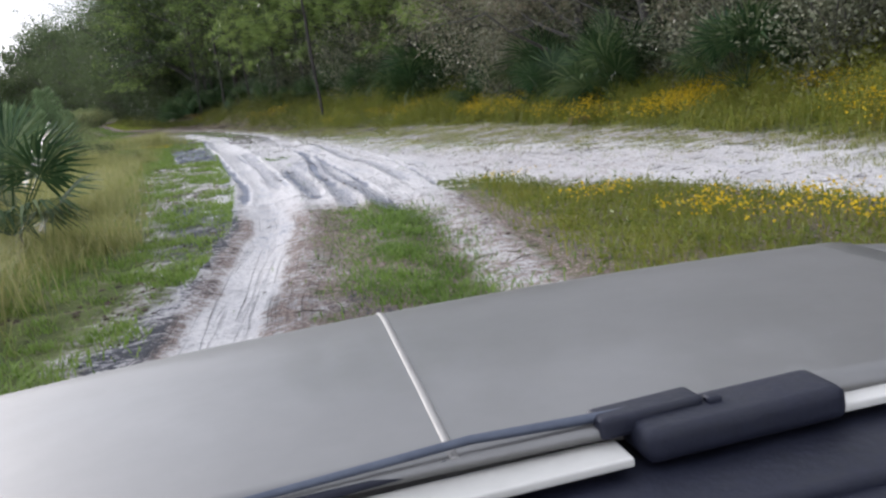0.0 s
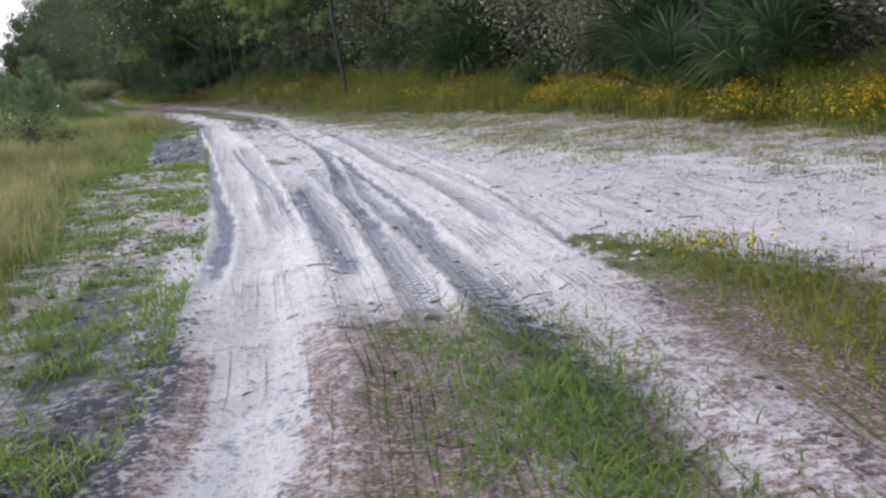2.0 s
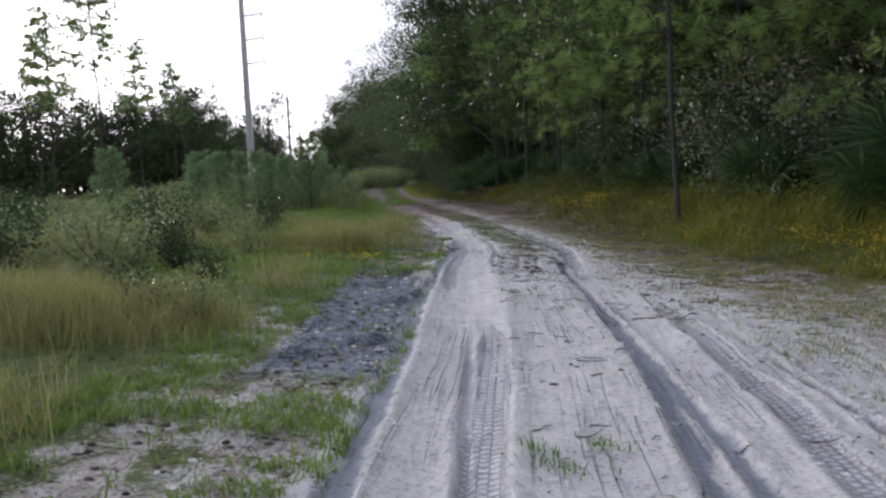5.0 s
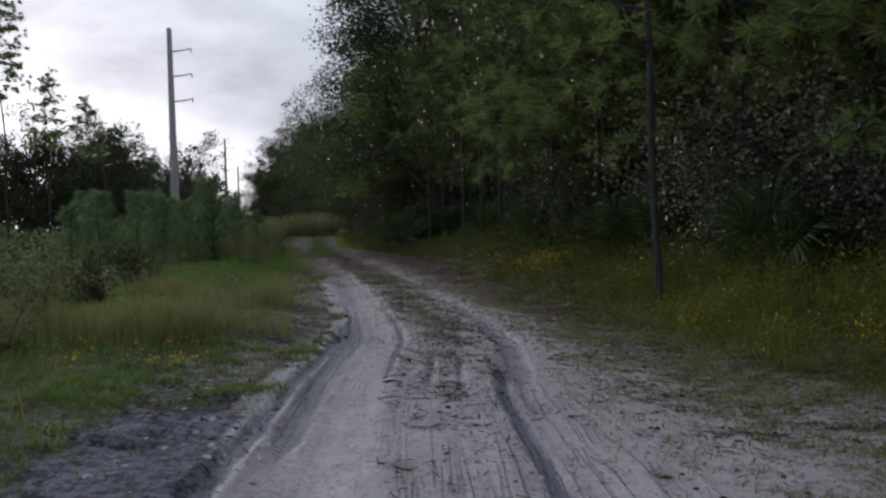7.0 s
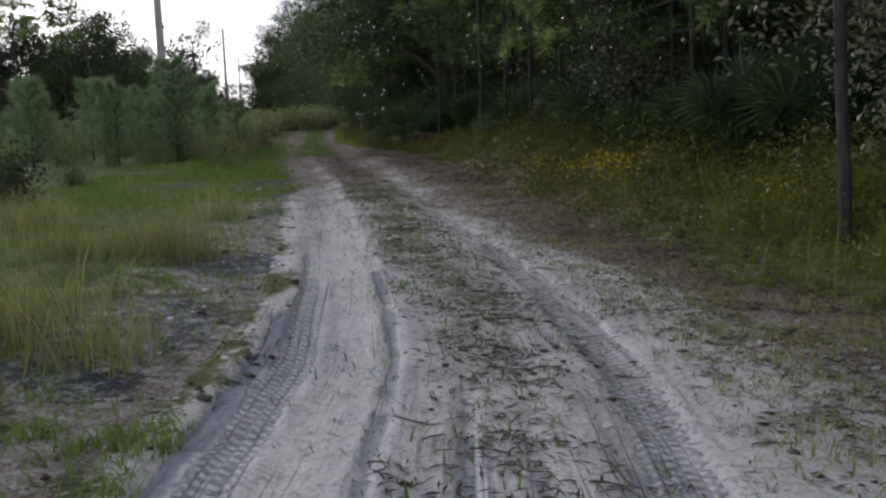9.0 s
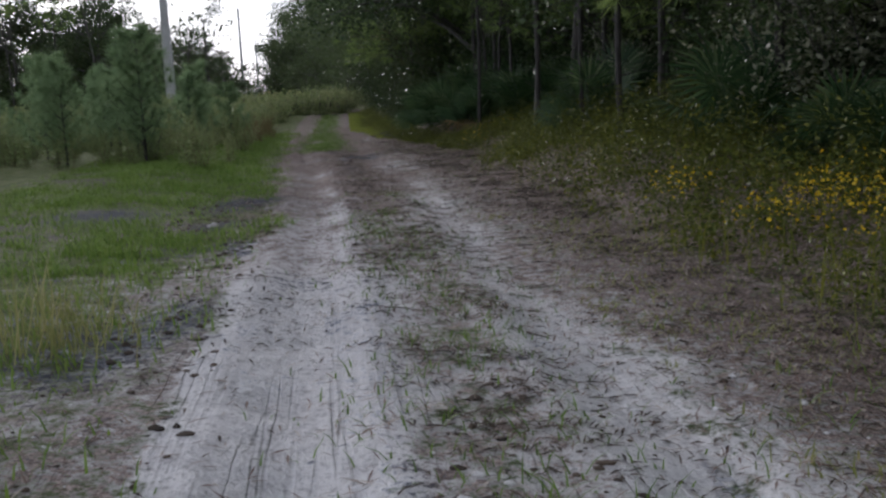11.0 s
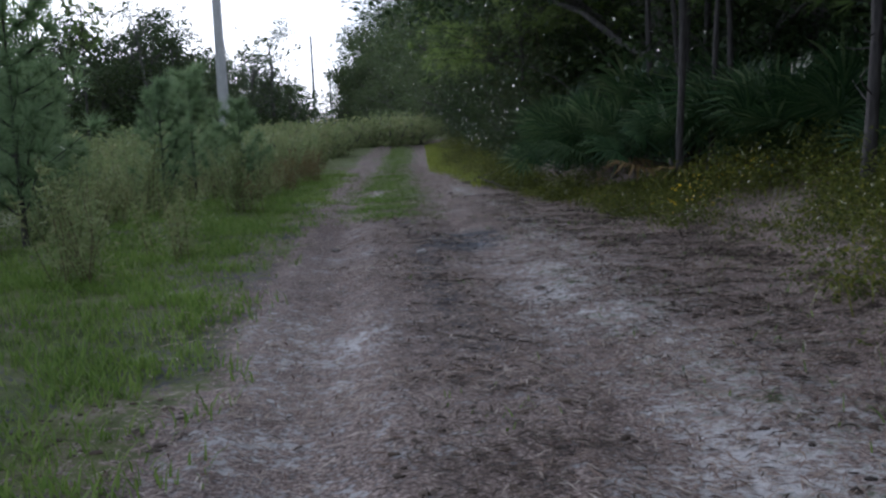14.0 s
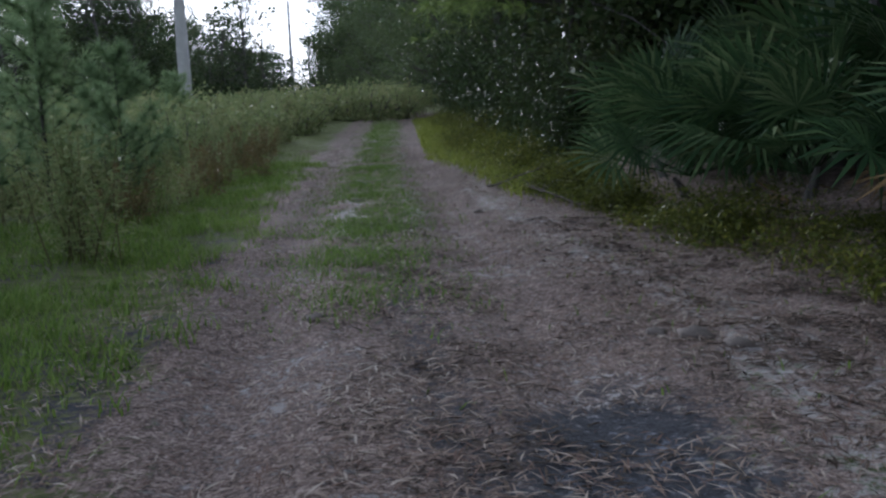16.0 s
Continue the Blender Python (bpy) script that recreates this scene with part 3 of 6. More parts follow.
litter = np.maximum(litter, 0.50 * mid_grass * step(30, 34, py) * (1 - step(50, 55, py)) * in_road)
litter = np.maximum(litter, (0.46 + 0.08 * step(24, 30, py)) * near_edge)
litter = np.maximum(litter, 0.47 * shoulder)
toward = np.clip((px - sand_right(py)) / np.maximum(0.4, verge(py) - sand_right(py)), 0, 1)
litter = np.maximum(litter, between * step(0, 0.8, px - sand_right(py) + wob + 0.2 + 0.5 * step(36, 44, py)) * (0.40 + 0.14 * step(30, 40, py) + (0.08 + 0.22 * step(26, 36, py)) * toward))
litter = np.maximum(litter, 0.85 * step(0.3, 2.0, px - forest(py)))
litter = np.maximum(litter, 0.74 * step(42, 50, py) * step(-0.5, 0.9, px - sand_right(py) + wob) * (px < verge(py) + 1.0))
litter = np.maximum(litter, 0.72 * step(34, 44, py) * (1 - step(68, 73, py)) * step(-0.4, 0.2, px - verge(py)))
litter = np.maximum(litter, 0.52 * step(40, 44, py) * step(0.5, 0.62, rough(px, py, 1.1, 97, 3)) * (px < grass_left(py)) * (px > grass_left(py) - 5) * (1 - step(60, 68, py)))
# dark cover: moist patches, and shade of banks painted into the sand
wet_shade = np.zeros_like(px)
for cx, cy, rx, ry, k in ((2.15, 11.2, 0.32, 2.2, 0.8), (4.55, 10.2, 0.22, 1.6, 0.7), (2.0, 25.0, 0.45, 3.2, 0.95), (4.3, 17.5, 0.55, 3.2, 0.5), (-1.0, 48.3, 0.55, 1.6, 0.85), (-2.4, 46.5, 0.9, 1.2, 0.75), (-0.6, 45.6, 0.4, 0.8, 0.75), (0.6, 39.6, 0.5, 1.2, 0.5), (0.7, 30.6, 0.6, 1.4, 0.5), (-0.75, 58.8, 0.5, 1.1, 1.3), (2.72, 16.5, 0.16, 6.0, 0.55), (1.2, 42.0, 0.6, 1.0, 0.4)):
    wet_shade = np.maximum(wet_shade, k * np.exp(-(((px - cx) / rx) ** 2) - ((py - cy) / ry) ** 2))
_, wet_shade_in, tread_in, wet_shade_level = lanes(px, py)
blotch = rough(u * 2.2, py * 0.45, 1.0, 61, 4)
dark_blotch = np.maximum(0, in_road * 0.32 * step(0.55, 0.75, blotch) * (1 - step(42, 52, py)))
wet_shade = np.maximum(wet_shade, dark_blotch)
wet_shade = np.maximum(wet_shade, 0.36 * step(40, 44, py) * step(0.52, 0.64, rough(px, py, 1.1, 97, 3)) * (px < grass_left(py)) * (px > grass_left(py) - 5) * (1 - step(66, 72, py)))
wet_shade = np.maximum(wet_shade, 0.62 * in_road * off_rut * (1 - step(10, 14, py)) * (1 - step(-0.45, -0.25, u)))
wet_shade = np.maximum(wet_shade, 0.68 * near_edge * step(0.42, 0.58, rough(px, py, 0.8, 63, 3)) * step(22, 27, py))
wet_shade = np.maximum(wet_shade, 0.5 * np.exp(-(((u - 0.95) / 0.28) ** 2)) * step(50, 54, py) * (1 - step(62, 65, py)))
plough = step(0.0, 0.35, 1 - np.maximum(np.abs(u + 1.02 + 0.25 * edge_n) / 0.55, np.abs(py - 25.2) / 4.0))
wet_shade = np.maximum(wet_shade, 0.92 * plough)
sand = np.maximum(sand, 0.9 * plough)
litter = litter * (1 - 0.9 * plough) + 0.42 * plough
colour = np.stack([sand, litter, wet_shade, np.ones_like(px)], 1).astype(np.float32)
ground_mesh.attributes.new("cover", "FLOAT_COLOR", "POINT").data.foreach_set("color", colour.ravel())
ground_mesh.attributes.new("along", "FLOAT_VECTOR", "POINT").data.foreach_set("vector", np.stack([u, py, 0 * u], 1).astype(np.float32).ravel())
ground_mesh.attributes.new("press", "FLOAT_VECTOR", "POINT").data.foreach_set("vector", np.stack([tread_in, wet_shade_in, wet_shade_level], 1).astype(np.float32).ravel())
ground = tagged(new("ground", ground_mesh), "white sandy track with wheel ruts through scrub ground", "ground", kind="structure")


# ---- grasses and ground plants ----
def stuff(name, me, label, category):
    return tagged(new(name, me), label, category, kind="stuff")


rng = np.random.default_rng(7)
x, y = scatter(rng, 330000, -7, 3, 2, 78)
off = grass_left(y) - x
dens = patchy(x, y, 0.9, 3) * 0.75 + patchy(x, y, 3.1, 4) * 0.45
keep = (off > -0.05) & (rng.uniform(size=len(x)) < np.clip((dens - 0.42 - 0.10 * step(40, 46, y)) * 2.8, (0.22 - 0.12 * step(40, 46, y)) * step(0.5, 1.2, off), 1) * (0.30 + 0.70 * step(0.0, 1.4 - 0.5 * step(38, 48, y), off)) * (1 - 0.55 * step(22, 27, y) * (1 - step(38, 46, y)) * (1 - step(1.0, 2.8, off)))) & (off < 4.6)
x, y = x[keep], y[keep]
gy = rng.uniform(24, 80, 120000)
gx = grass_left(gy) - rng.uniform(-0.2, 5.0, len(gy))
ok = (rng.uniform(size=len(gy)) < 1 - 0.6 * (1 - step(38, 46, gy)) * (1 - step(1.0, 2.8, grass_left(gy) - gx))) & (rng.uniform(size=len(gy)) < np.clip((patchy(gx, gy, 0.8, 13) * 0.55 + patchy(gx, gy, 3.6, 14) * 0.6 - 0.36) * 2.6, 0, 1) * step(-0.2, 0.9, grass_left(gy) - gx))
x, y = np.concatenate([x, gx[ok]]), np.concatenate([y, gy[ok]])
bare = sum(np.exp(-(((x - cx) / rx) ** 2) - ((y - cy) / ry) ** 2) for cx, cy, rx, ry in ((-1.0, 48.3, 0.7, 1.7), (-2.4, 46.5, 1.1, 1.3), (-0.6, 45.6, 0.6, 1.0), (-3.4, 51.0, 0.8, 1.2), (-2.6, 55.0, 0.5, 1.4)))
bare = np.maximum(bare, 0.6 * step(40, 44, y) * (1 - step(54, 60, y)) * step(0.50, 0.62, rough(x, y, 1.1, 97, 3)))
bare = np.maximum(bare, 0.93 * step(0.0, 0.3, 1 - np.maximum(np.abs(x - left_rut(y) + 1.02) / 0.6, np.abs(y - 25.2) / 4.2)))
keep = rng.uniform(size=len(x)) > bare
x, y = x[keep], y[keep]
stuff("grass", blades("grass", on_land(x, y, -0.01), 0.05 + 0.09 * rough(x, y, 1.4, 87, 2) * (1 - 0.35 * step(38, 46, y)), 0.011, GREEN_GRASS, rng, 1.1), "short green grass on sandy ground beside the track", "grass")

# taller straw-coloured grass in loose clumps
cx, cy = scatter(rng, 1050, -6, 2.2, 3, 40)
ok = (grass_left(cy) - cx > 0.45 + 0.6 * rng.uniform(size=len(cx))) & (patchy(cx, cy, 0.55, 9) > 0.36 + 0.35 * step(23, 29, cy))
cx, cy = cx[ok], cy[ok]
x = np.repeat(cx, 190) + rng.normal(0, 0.24, len(cx) * 190)
y = np.repeat(cy, 190) + rng.normal(0, 0.24, len(cx) * 190)
ok = grass_left(y) - x > 0.25
x, y = x[ok], y[ok]
tall_h = 0.16 + 0.50 * rough(x, y, 1.1, 83, 3) ** 1.3
stuff("tall_grass", blades("tall_grass", on_land(x, y, -0.01), tall_h, 0.008, TALL_GRASS, rng, 0.85), "tall straw-yellow grass in loose clumps", "grass")

# small tufts that stand alone in the sand
TUFTS = [(3.72, 20.5), (3.85, 20.3), (4.05, 20.65), (6.4, 19.5), (6.9, 18.6), (2.2, 15.4)]
# green strips between the ruts, and tufts in the sand
x, y = scatter(rng, 260000, -12, 8, 2, 98)
u = x - left_rut(y)
strip = np.exp(-(((u - 0.82 + 0.2 * step(58, 64, y) - 0.45 * (1 - step(9, 12, y))) / (0.36 + 0.10 * (1 - step(9, 12, y)))) ** 2)) * (0.6 * (1 - step(8.5, 11.0, y)) + 0.30 * step(31, 35, y) * (1 - step(44, 49, y)) + 0.9 * step(62, 66, y))
loop = (y < 14) * step(0.05, 0.5, u - 2.05) * step(0.05, 0.5, branch_low(y) - x)
spots = 0.25 * (patchy(x, y, 2.3, 21) > 0.76) * (x > grass_left(y)) * (x < sand_right(y)) * (np.abs(u) > 0.35) * (np.abs(u - 1.62) > 0.3)
edge = (0.9 - 0.4 * step(34, 40, y)) * step(-0.6, 0.6, x - sand_right(y)) * (x < verge(y) + 0.3) * np.clip((patchy(x, y, 1.2, 22) * 0.5 + patchy(x, y, 4.5, 23) * 0.5 - 0.40) * 4, 0, 1) * (1 - 0.6 * step(38, 46, y))
keep = rng.uniform(size=len(x)) < np.maximum.reduce([strip * np.clip((patchy(x, y, 1.6, 5) - 0.25) * 2.5, 0.08, 1), loop * 0.9 * np.clip((patchy(x, y, 1.3, 6) - 0.3) * 2.5, 0.1, 1), spots, edge])
x, y = x[keep], y[keep]
for tx, ty in TUFTS:
    n_more = 60
    x, y = np.concatenate([x, tx + rng.normal(0, 0.075, n_more) * rng.uniform(0.3, 1.6, n_more)]), np.concatenate([y, ty + rng.normal(0, 0.09, n_more) * rng.uniform(0.3, 1.6, n_more)])
for n_more, u_mid, u_wide, y0, y1 in ((17000, 1.30, 0.30, 2, 11.2), (5200, 0.9, 0.42, 30, 50), (30000, 0.60, 0.40, 60, 100), (16000, 0.66, 0.40, 60.5, 76)):
    my = rng.uniform(y0, y1, n_more)
    mx = left_rut(my) + rng.normal(u_mid, u_wide, n_more)
    ends = np.minimum(step(y0, y0 + 3.5, my), 1 - step(y1 - 1.5, y1, my)) if y0 > 20 else 1 - step(y1 - 2.5, y1, my)
    ok = rng.uniform(size=n_more) < ends * np.clip((patchy(mx, my, 1.1, 55) * 0.6 + patchy(mx, my, 4.0, 56) * 0.5 - 0.30) * 2.6, 0, 1)
    x, y = np.concatenate([x, mx[ok]]), np.concatenate([y, my[ok]])
stuff("track_grass", blades("track_grass", on_land(x, y, -0.01), 0.035 + 0.06 * rough(x, y, 2.0, 85, 2), 0.009, GREEN_GRASS, rng, 1.4), "green grass growing between the wheel ruts", "grass")


def forbs(name, x, y, height, per, leaf, mat, label):
    """Leafy low plants: stems are hidden in the leaves that stand round each point."""
    n = len(x)
    h = height * rng.uniform(0.5, 1.2, n)
    t = rng.uniform(0.05, 1, (n, per))
    spread = 0.16 * (0.4 + t)
    lx = x[:, None] + rng.normal(0, 1, (n, per)) * spread
    ly = y[:, None] + rng.normal(0, 1, (n, per)) * spread
    lz = land(x, y)[:, None] + t * h[:, None]
    at = np.stack([lx, ly, lz], -1).reshape(-1, 3)
    size = np.repeat(leaf * (1 - 0.2 * step(48, 58, y)), per)[:, None]
    return stuff(name, leaves(name, at, size, size * 0.34, mat, rng, 0.5), label, "plants")


y = 2 + 98 * rng.uniform(0, 1, 11000) ** 1.1
x = verge(y) - 0.3 + rng.uniform(0, 1, len(y)) * (forest(y) - verge(y) + 0.7)
more = 53 + 18 * rng.uniform(0, 1, 2600)
x, y = np.concatenate([x, verge(more) - 0.2 + rng.uniform(0, 1, len(more)) * (forest(more) - verge(more) + 0.5)]), np.concatenate([y, more])
off, deep = x - verge(y) - 0.9 * (rough(x, y, 0.9, 29, 3) - 0.52), forest(y) - x
keep = (off > -0.25) & (deep > -1.2) & (rng.uniform(size=len(x)) < (0.15 + 0.85 * step(-0.2, 0.8, off)) * (1 - step(50, 57, y) * (1 - np.clip((patchy(x, y, 0.8, 19) - 0.30) * 5, 0.15, 1))))
x, y = x[keep], y[keep]
high = (0.30 + 0.24 * step(0.3, 1.8, x - verge(y))) * (1 - 0.25 * step(52, 60, y)) * np.clip(3.4 * (patchy(x, y, 1.3, 27) - 0.16), 0.2, 1.8)
# plants beyond about y 34 take the darker, shaded copy of the leaf
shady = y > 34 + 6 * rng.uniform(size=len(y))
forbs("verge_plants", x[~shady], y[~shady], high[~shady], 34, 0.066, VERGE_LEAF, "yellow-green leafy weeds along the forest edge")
forbs("forest_weeds", x[shady], y[shady], high[shady], 34, 0.07, VERGE_LEAF_SHADED, "weeds with yellow tips, coloured darker for shade under the forest edge")
VX, VY = x, y
x2 = np.repeat(x, 7) + rng.normal(0, 0.2, len(x) * 7)
y2 = np.repeat(y, 7) + rng.normal(0, 0.2, len(x) * 7)
ok = rng.uniform(size=len(x2)) < 1 - 0.8 * step(36, 46, y2) * (1 - step(66, 72, y2))
x2, y2 = x2[ok], y2[ok]
stuff("verge_grass", blades("verge_grass", on_land(x2, y2, -0.01), (0.44 - 0.20 * step(36, 48, y2) - 0.10 * step(52, 60, y2)) * np.clip(3.0 * (patchy(x2, y2, 1.3, 27) - 0.16), 0.25, 1.5), 0.009, VERGE_LEAF, rng, 0.6), "yellow-green grass along the forest edge", "grass")

# the flowering island between the two tracks
x, y = scatter(rng, 2600, 4.6, 9, 1, 13.5)
keep = (x - left_rut(y) > 2.7) & (x < branch_low(y) - 0.15)
x, y = x[keep], y[keep]
forbs("island_plants", x, y, 0.13, 7, 0.06, VERGE_LEAF, "low flowering weeds between the two tracks")
IX, IY = x, y
x2 = np.repeat(x, 14) + rng.normal(0, 0.16, len(x) * 14)
y2 = np.repeat(y, 14) + rng.normal(0, 0.16, len(x) * 14)
stuff("island_grass", blades("island_grass", on_land(x2, y2, -0.01), 0.07 + 0.11 * rough(x2, y2, 1.2, 89, 2), 0.008, VERGE_LEAF, rng, 0.8), "thin yellow-green grass between the two tracks", "grass")


def flowers(name, x, y, top, label):
    n = len(x)
    at = np.repeat(on_land(x, y), 18, 0) + np.concatenate([rng.normal(0, 0.17, (n * 18, 2)), rng.uniform(0.5, 1.15, (n * 18, 1)) * top], 1)
    return stuff(name, leaves(name, at, 0.036, 0.032, FLOWER, rng, 0.9, 0.25), label, "flowers")


pick = (patchy(VX, VY, 0.9, 31) > 0.65 + 0.26 * step(25, 33, VY) + 0.1 * step(46, 52, VY)) & (VX - verge(VY) < 1.9)
pick = pick | ((np.abs(VX - 2.4) < 0.7) & (np.abs(VY - 59.9) < 1.0) & (rng.uniform(size=len(VX)) < 0.07))
flowers("verge_flowers", VX[pick], VY[pick], 0.40, "small yellow flowers among the roadside weeds")
pick = (patchy(IX, IY, 1.3, 33) > 0.62) & (branch_low(IY) - IX < 1.3) & (rng.uniform(size=len(IX)) < 0.3)
flowers("island_flowers", IX[pick], IY[pick], 0.17, "small yellow flowers between the tracks")
x, y = scatter(rng, 160, -0.4, 1.3, 29.3, 31.6)
flowers("field_flowers", x[:9], y[:9], 0.12, "yellow flowers in the grass by the track")

# fallen needles and twigs on the track
x, y = (lambda yy: (grass_left(yy) - 0.6 + rng.uniform(0, 1, len(yy)) * (verge(yy) - grass_left(yy) + 1.3), yy))(29 + 52 * rng.uniform(0, 1, 190000) ** 0.85)
inside = (x > grass_left(y) - 0.6) & (x < verge(y) + 0.7)
chance = 0.12 + 0.4 * np.exp(-(((x - left_rut(y) - 0.85) / 0.45) ** 2)) + 0.75 * step(43, 54, y) + 0.5 * step(-1.2, 0.2, x - sand_right(y))
keep = inside & (rng.uniform(size=len(x)) < np.clip(chance, 0, 1) * np.clip((patchy(x, y, 1.6, 41) - 0.2) * 1.8, 0.1, 1))
x, y = x[keep], y[keep]
stuff("pine_straw", leaves("pine_straw", on_land(x, y, 0.012), 0.10, 0.0085, STRAW, rng, 6.0, 0.05, 0.14), "fallen brown pine needles lying on the track", "litter")
x, y = scatter(rng, 1700, 0, 10.5, 5, 50)
keep = (x > left_rut(y) + 0.3) & (x < verge(y) + 0.5) & (patchy(x, y, 0.8, 43) > 0.45)
x, y = x[keep], y[keep]
runs = []
for a, b in zip(x, y):
    ang, le = rng.normal(0.15, 0.5), rng.uniform(0.06, 0.26)
    t = np.linspace(0, 1, 4)
    wob = np.cumsum(rng.normal(0, 0.02, 4))
    qx, qy = a + np.cos(ang) * le * t - np.sin(ang) * wob, b + np.sin(ang) * le * t + np.cos(ang) * wob
    runs.append((np.stack([qx, qy, land(qx, qy) + 0.006], 1), np.array([0.005, 0.004, 0.004, 0.002])))
stuff("twigs", tubes("twigs", runs, TWIG, 4), "thin dark twigs scattered on the sand", "twigs")


# leaf and bark crumbs on the sand
x, y = scatter(rng, 240000, -2, 11, 5, 64)
u = x - left_rut(y)
chance = np.clip((patchy(x, y, 0.7, 45) * 0.5 + patchy(x, y, 3.5, 46) * 0.7 - 0.60) * 3.0, 0.02, 1) * (0.05 + (0.10 + 0.75 * step(24, 29, y)) * step(0.9, 1.8, u) + 0.85 * np.exp(-(((u - 0.95) / 0.3) ** 2)) * step(27, 32, y) + 0.25 * step(2.8, 4.0, u) * (1 - step(20, 26, y)) + 0.5 * (1 - step(-0.5, -0.2, u)) + 0.8 * step(37, 43, y))
keep = (x > grass_left(y) - 1.5) & (x < verge(y) + 0.3) & (rng.uniform(size=len(x)) < chance)
x, y = x[keep], y[keep]
stuff("leaf_litter", leaves("leaf_litter", on_land(x, y, 0.008), 0.075, 0.013, LITTER, rng, 5.0, 0.1, 0.12), "dark dry leaf crumbs scattered on the sand", "litter")


# clumps of bright turf along the later track
y = rng.uniform(42, 76, 110000)
off = rng.uniform(0, 1, len(y)) ** 1.5 * 3.2
x = grass_left(y) + 0.25 - off - 0.9 * (rough(off * 0, y, 0.9, 185, 3) - 0.4) - 0.25 * rng.uniform(0, 1, len(y)) ** 2
keep = rng.uniform(size=len(x)) < np.clip((patchy(x, y, 1.1, 181) * 0.55 + patchy(x, y * 1.3, 3.4, 182) * 0.6 - 0.54) * 5, 0.0, 1) * (0.25 + 0.75 * step(0.0, 0.8, off)) * (1 - np.clip(sum(np.exp(-(((x - cx) / rx) ** 2) - ((y - cy) / ry) ** 2) for cx, cy, rx, ry in ((-1.0, 48.3, 0.8, 1.9), (-2.4, 46.5, 1.2, 1.5), (-0.6, 45.6, 0.7, 1.2))), 0, 1))
x, y = x[keep], y[keep]
stuff("turf", blades("turf", on_land(x, y, -0.01), 0.06 + 0.09 * rough(x, y, 1.6, 183, 2), 0.011, GREEN_GRASS, rng, 1.0), "clumps of bright green turf beside the track", "grass")

# short grass at the far end of the track, its sunlit brightness in the colour
y = rng.uniform(67, 100, 60000)
x = left_rut(y) + 1.9 + rng.uniform(0, 1, len(y)) * (forest(y) + 0.6 - left_rut(y) - 1.9)
soft = 1.9 + 0.9 * (1 - step(69, 80, y)) + 0.9 * (rough(x, y, 1.3, 175, 3) - 0.5)
keep = rng.uniform(size=len(x)) < np.clip((patchy(x, y, 1.2, 171) - 0.15) * 3, 0.1, 1) * step(67, 71, y) * step(soft - 0.3, soft + 0.6, x - left_rut(y))
x, y = x[keep], y[keep]
stuff("far_grass", blades("far_grass", on_land(x, y, -0.01), 0.10 + 0.12 * rough(x, y, 1.2, 173, 2), 0.016, SUNLIT_GRASS, rng, 0.9), "yellow-green grass at the far end of the track, coloured bright as sunlit", "grass")

# low mottled grass between the sand and the weeds
y = rng.uniform(6, 46, 190000)
x = sand_right(y) - 1.4 + rng.uniform(0, 1, len(y)) * (verge(y) - sand_right(y) + 2.0)
into = step(-1.4, 1.2, x - sand_right(y))
keep = (x > left_rut(y) + 1.9) & (rng.uniform(size=len(x)) < into * (1 - 0.75 * step(32, 42, y)) * np.clip((patchy(x, y, 1.5, 121) * 0.45 + patchy(x, y * 1.6, 4.5, 122) * 0.65 - 0.44) * 4.5, 0.02, 1))
x, y = x[keep], y[keep]
stuff("roadside_grass", blades("roadside_grass", on_land(x, y, -0.008), 0.025 + 0.05 * rough(x, y, 2.0, 123, 2), 0.010, TALL_GRASS, rng, 1.6), "low olive grass thinly covering the sand", "grass")

# green patches on the crumbly shoulder
y = rng.uniform(4, 32, 90000)
x = left_rut(y) - 0.45 - rng.uniform(0, 1.9, len(y))
keep = rng.uniform(size=len(x)) < np.clip((patchy(x, y, 1.3, 131) * 0.5 + patchy(x, y * 1.4, 3.8, 132) * 0.6 - 0.53) * 6, 0.01, 1) * (1 - 0.95 * step(0.0, 0.3, 1 - np.maximum(np.abs(x - left_rut(y) + 1.02) / 0.6, np.abs(y - 25.2) / 4.2)))
x, y = x[keep], y[keep]
stuff("shoulder_grass", blades("shoulder_grass", on_land(x, y, -0.008), 0.04 + 0.06 * rough(x, y, 2.0, 133, 2), 0.010, GREEN_GRASS, rng, 1.4), "green grass patches on the crumbly sand shoulder", "grass")


def lumps(x, y, size, mat, name, label, category):
    """Small uneven lumps that lie half sunk in the ground."""
    bm = bmesh.new()
    bmesh.ops.create_icosphere(bm, subdivisions=1, radius=1.0)
    v0 = np.array([v.co[:] for v in bm.verts])
    f0 = np.array([[v.index for v in f.verts] for f in bm.faces])
    bm.free()
    n = len(x)
    v = v0[None] * rng.uniform(0.7, 1.3, (n, len(v0), 1)) * size[:, None, None] * np.stack([rng.uniform(0.8, 1.7, n), rng.uniform(0.7, 1.2, n), rng.uniform(0.45, 0.9, n)], 1)[:, None]
    v = v + on_land(x, y, 0.0)[:, None]
    f = f0[None] + (len(v0) * np.arange(n))[:, None, None]
    return stuff(name, fill(name, v.reshape(-1, 3), f.reshape(-1, 3), mat, False), label, category)


# sand thrown up beside the wheel lines
SAND_LUMP = plain("loose_sand", (0.50, 0.485, 0.48), (0.80, 0.775, 0.765), 0.95, 0, 20.0, 0.3)
y = 11 + 29 * rng.uniform(0, 1, 60000) ** 1.2
x = left_rut(y) + rng.uniform(-1.3, 3.4, len(y))
_, wet_shade_near, _, _ = lanes(x, y)
beside = np.exp(-(((wet_shade_near + 0.45) / 0.35) ** 2))
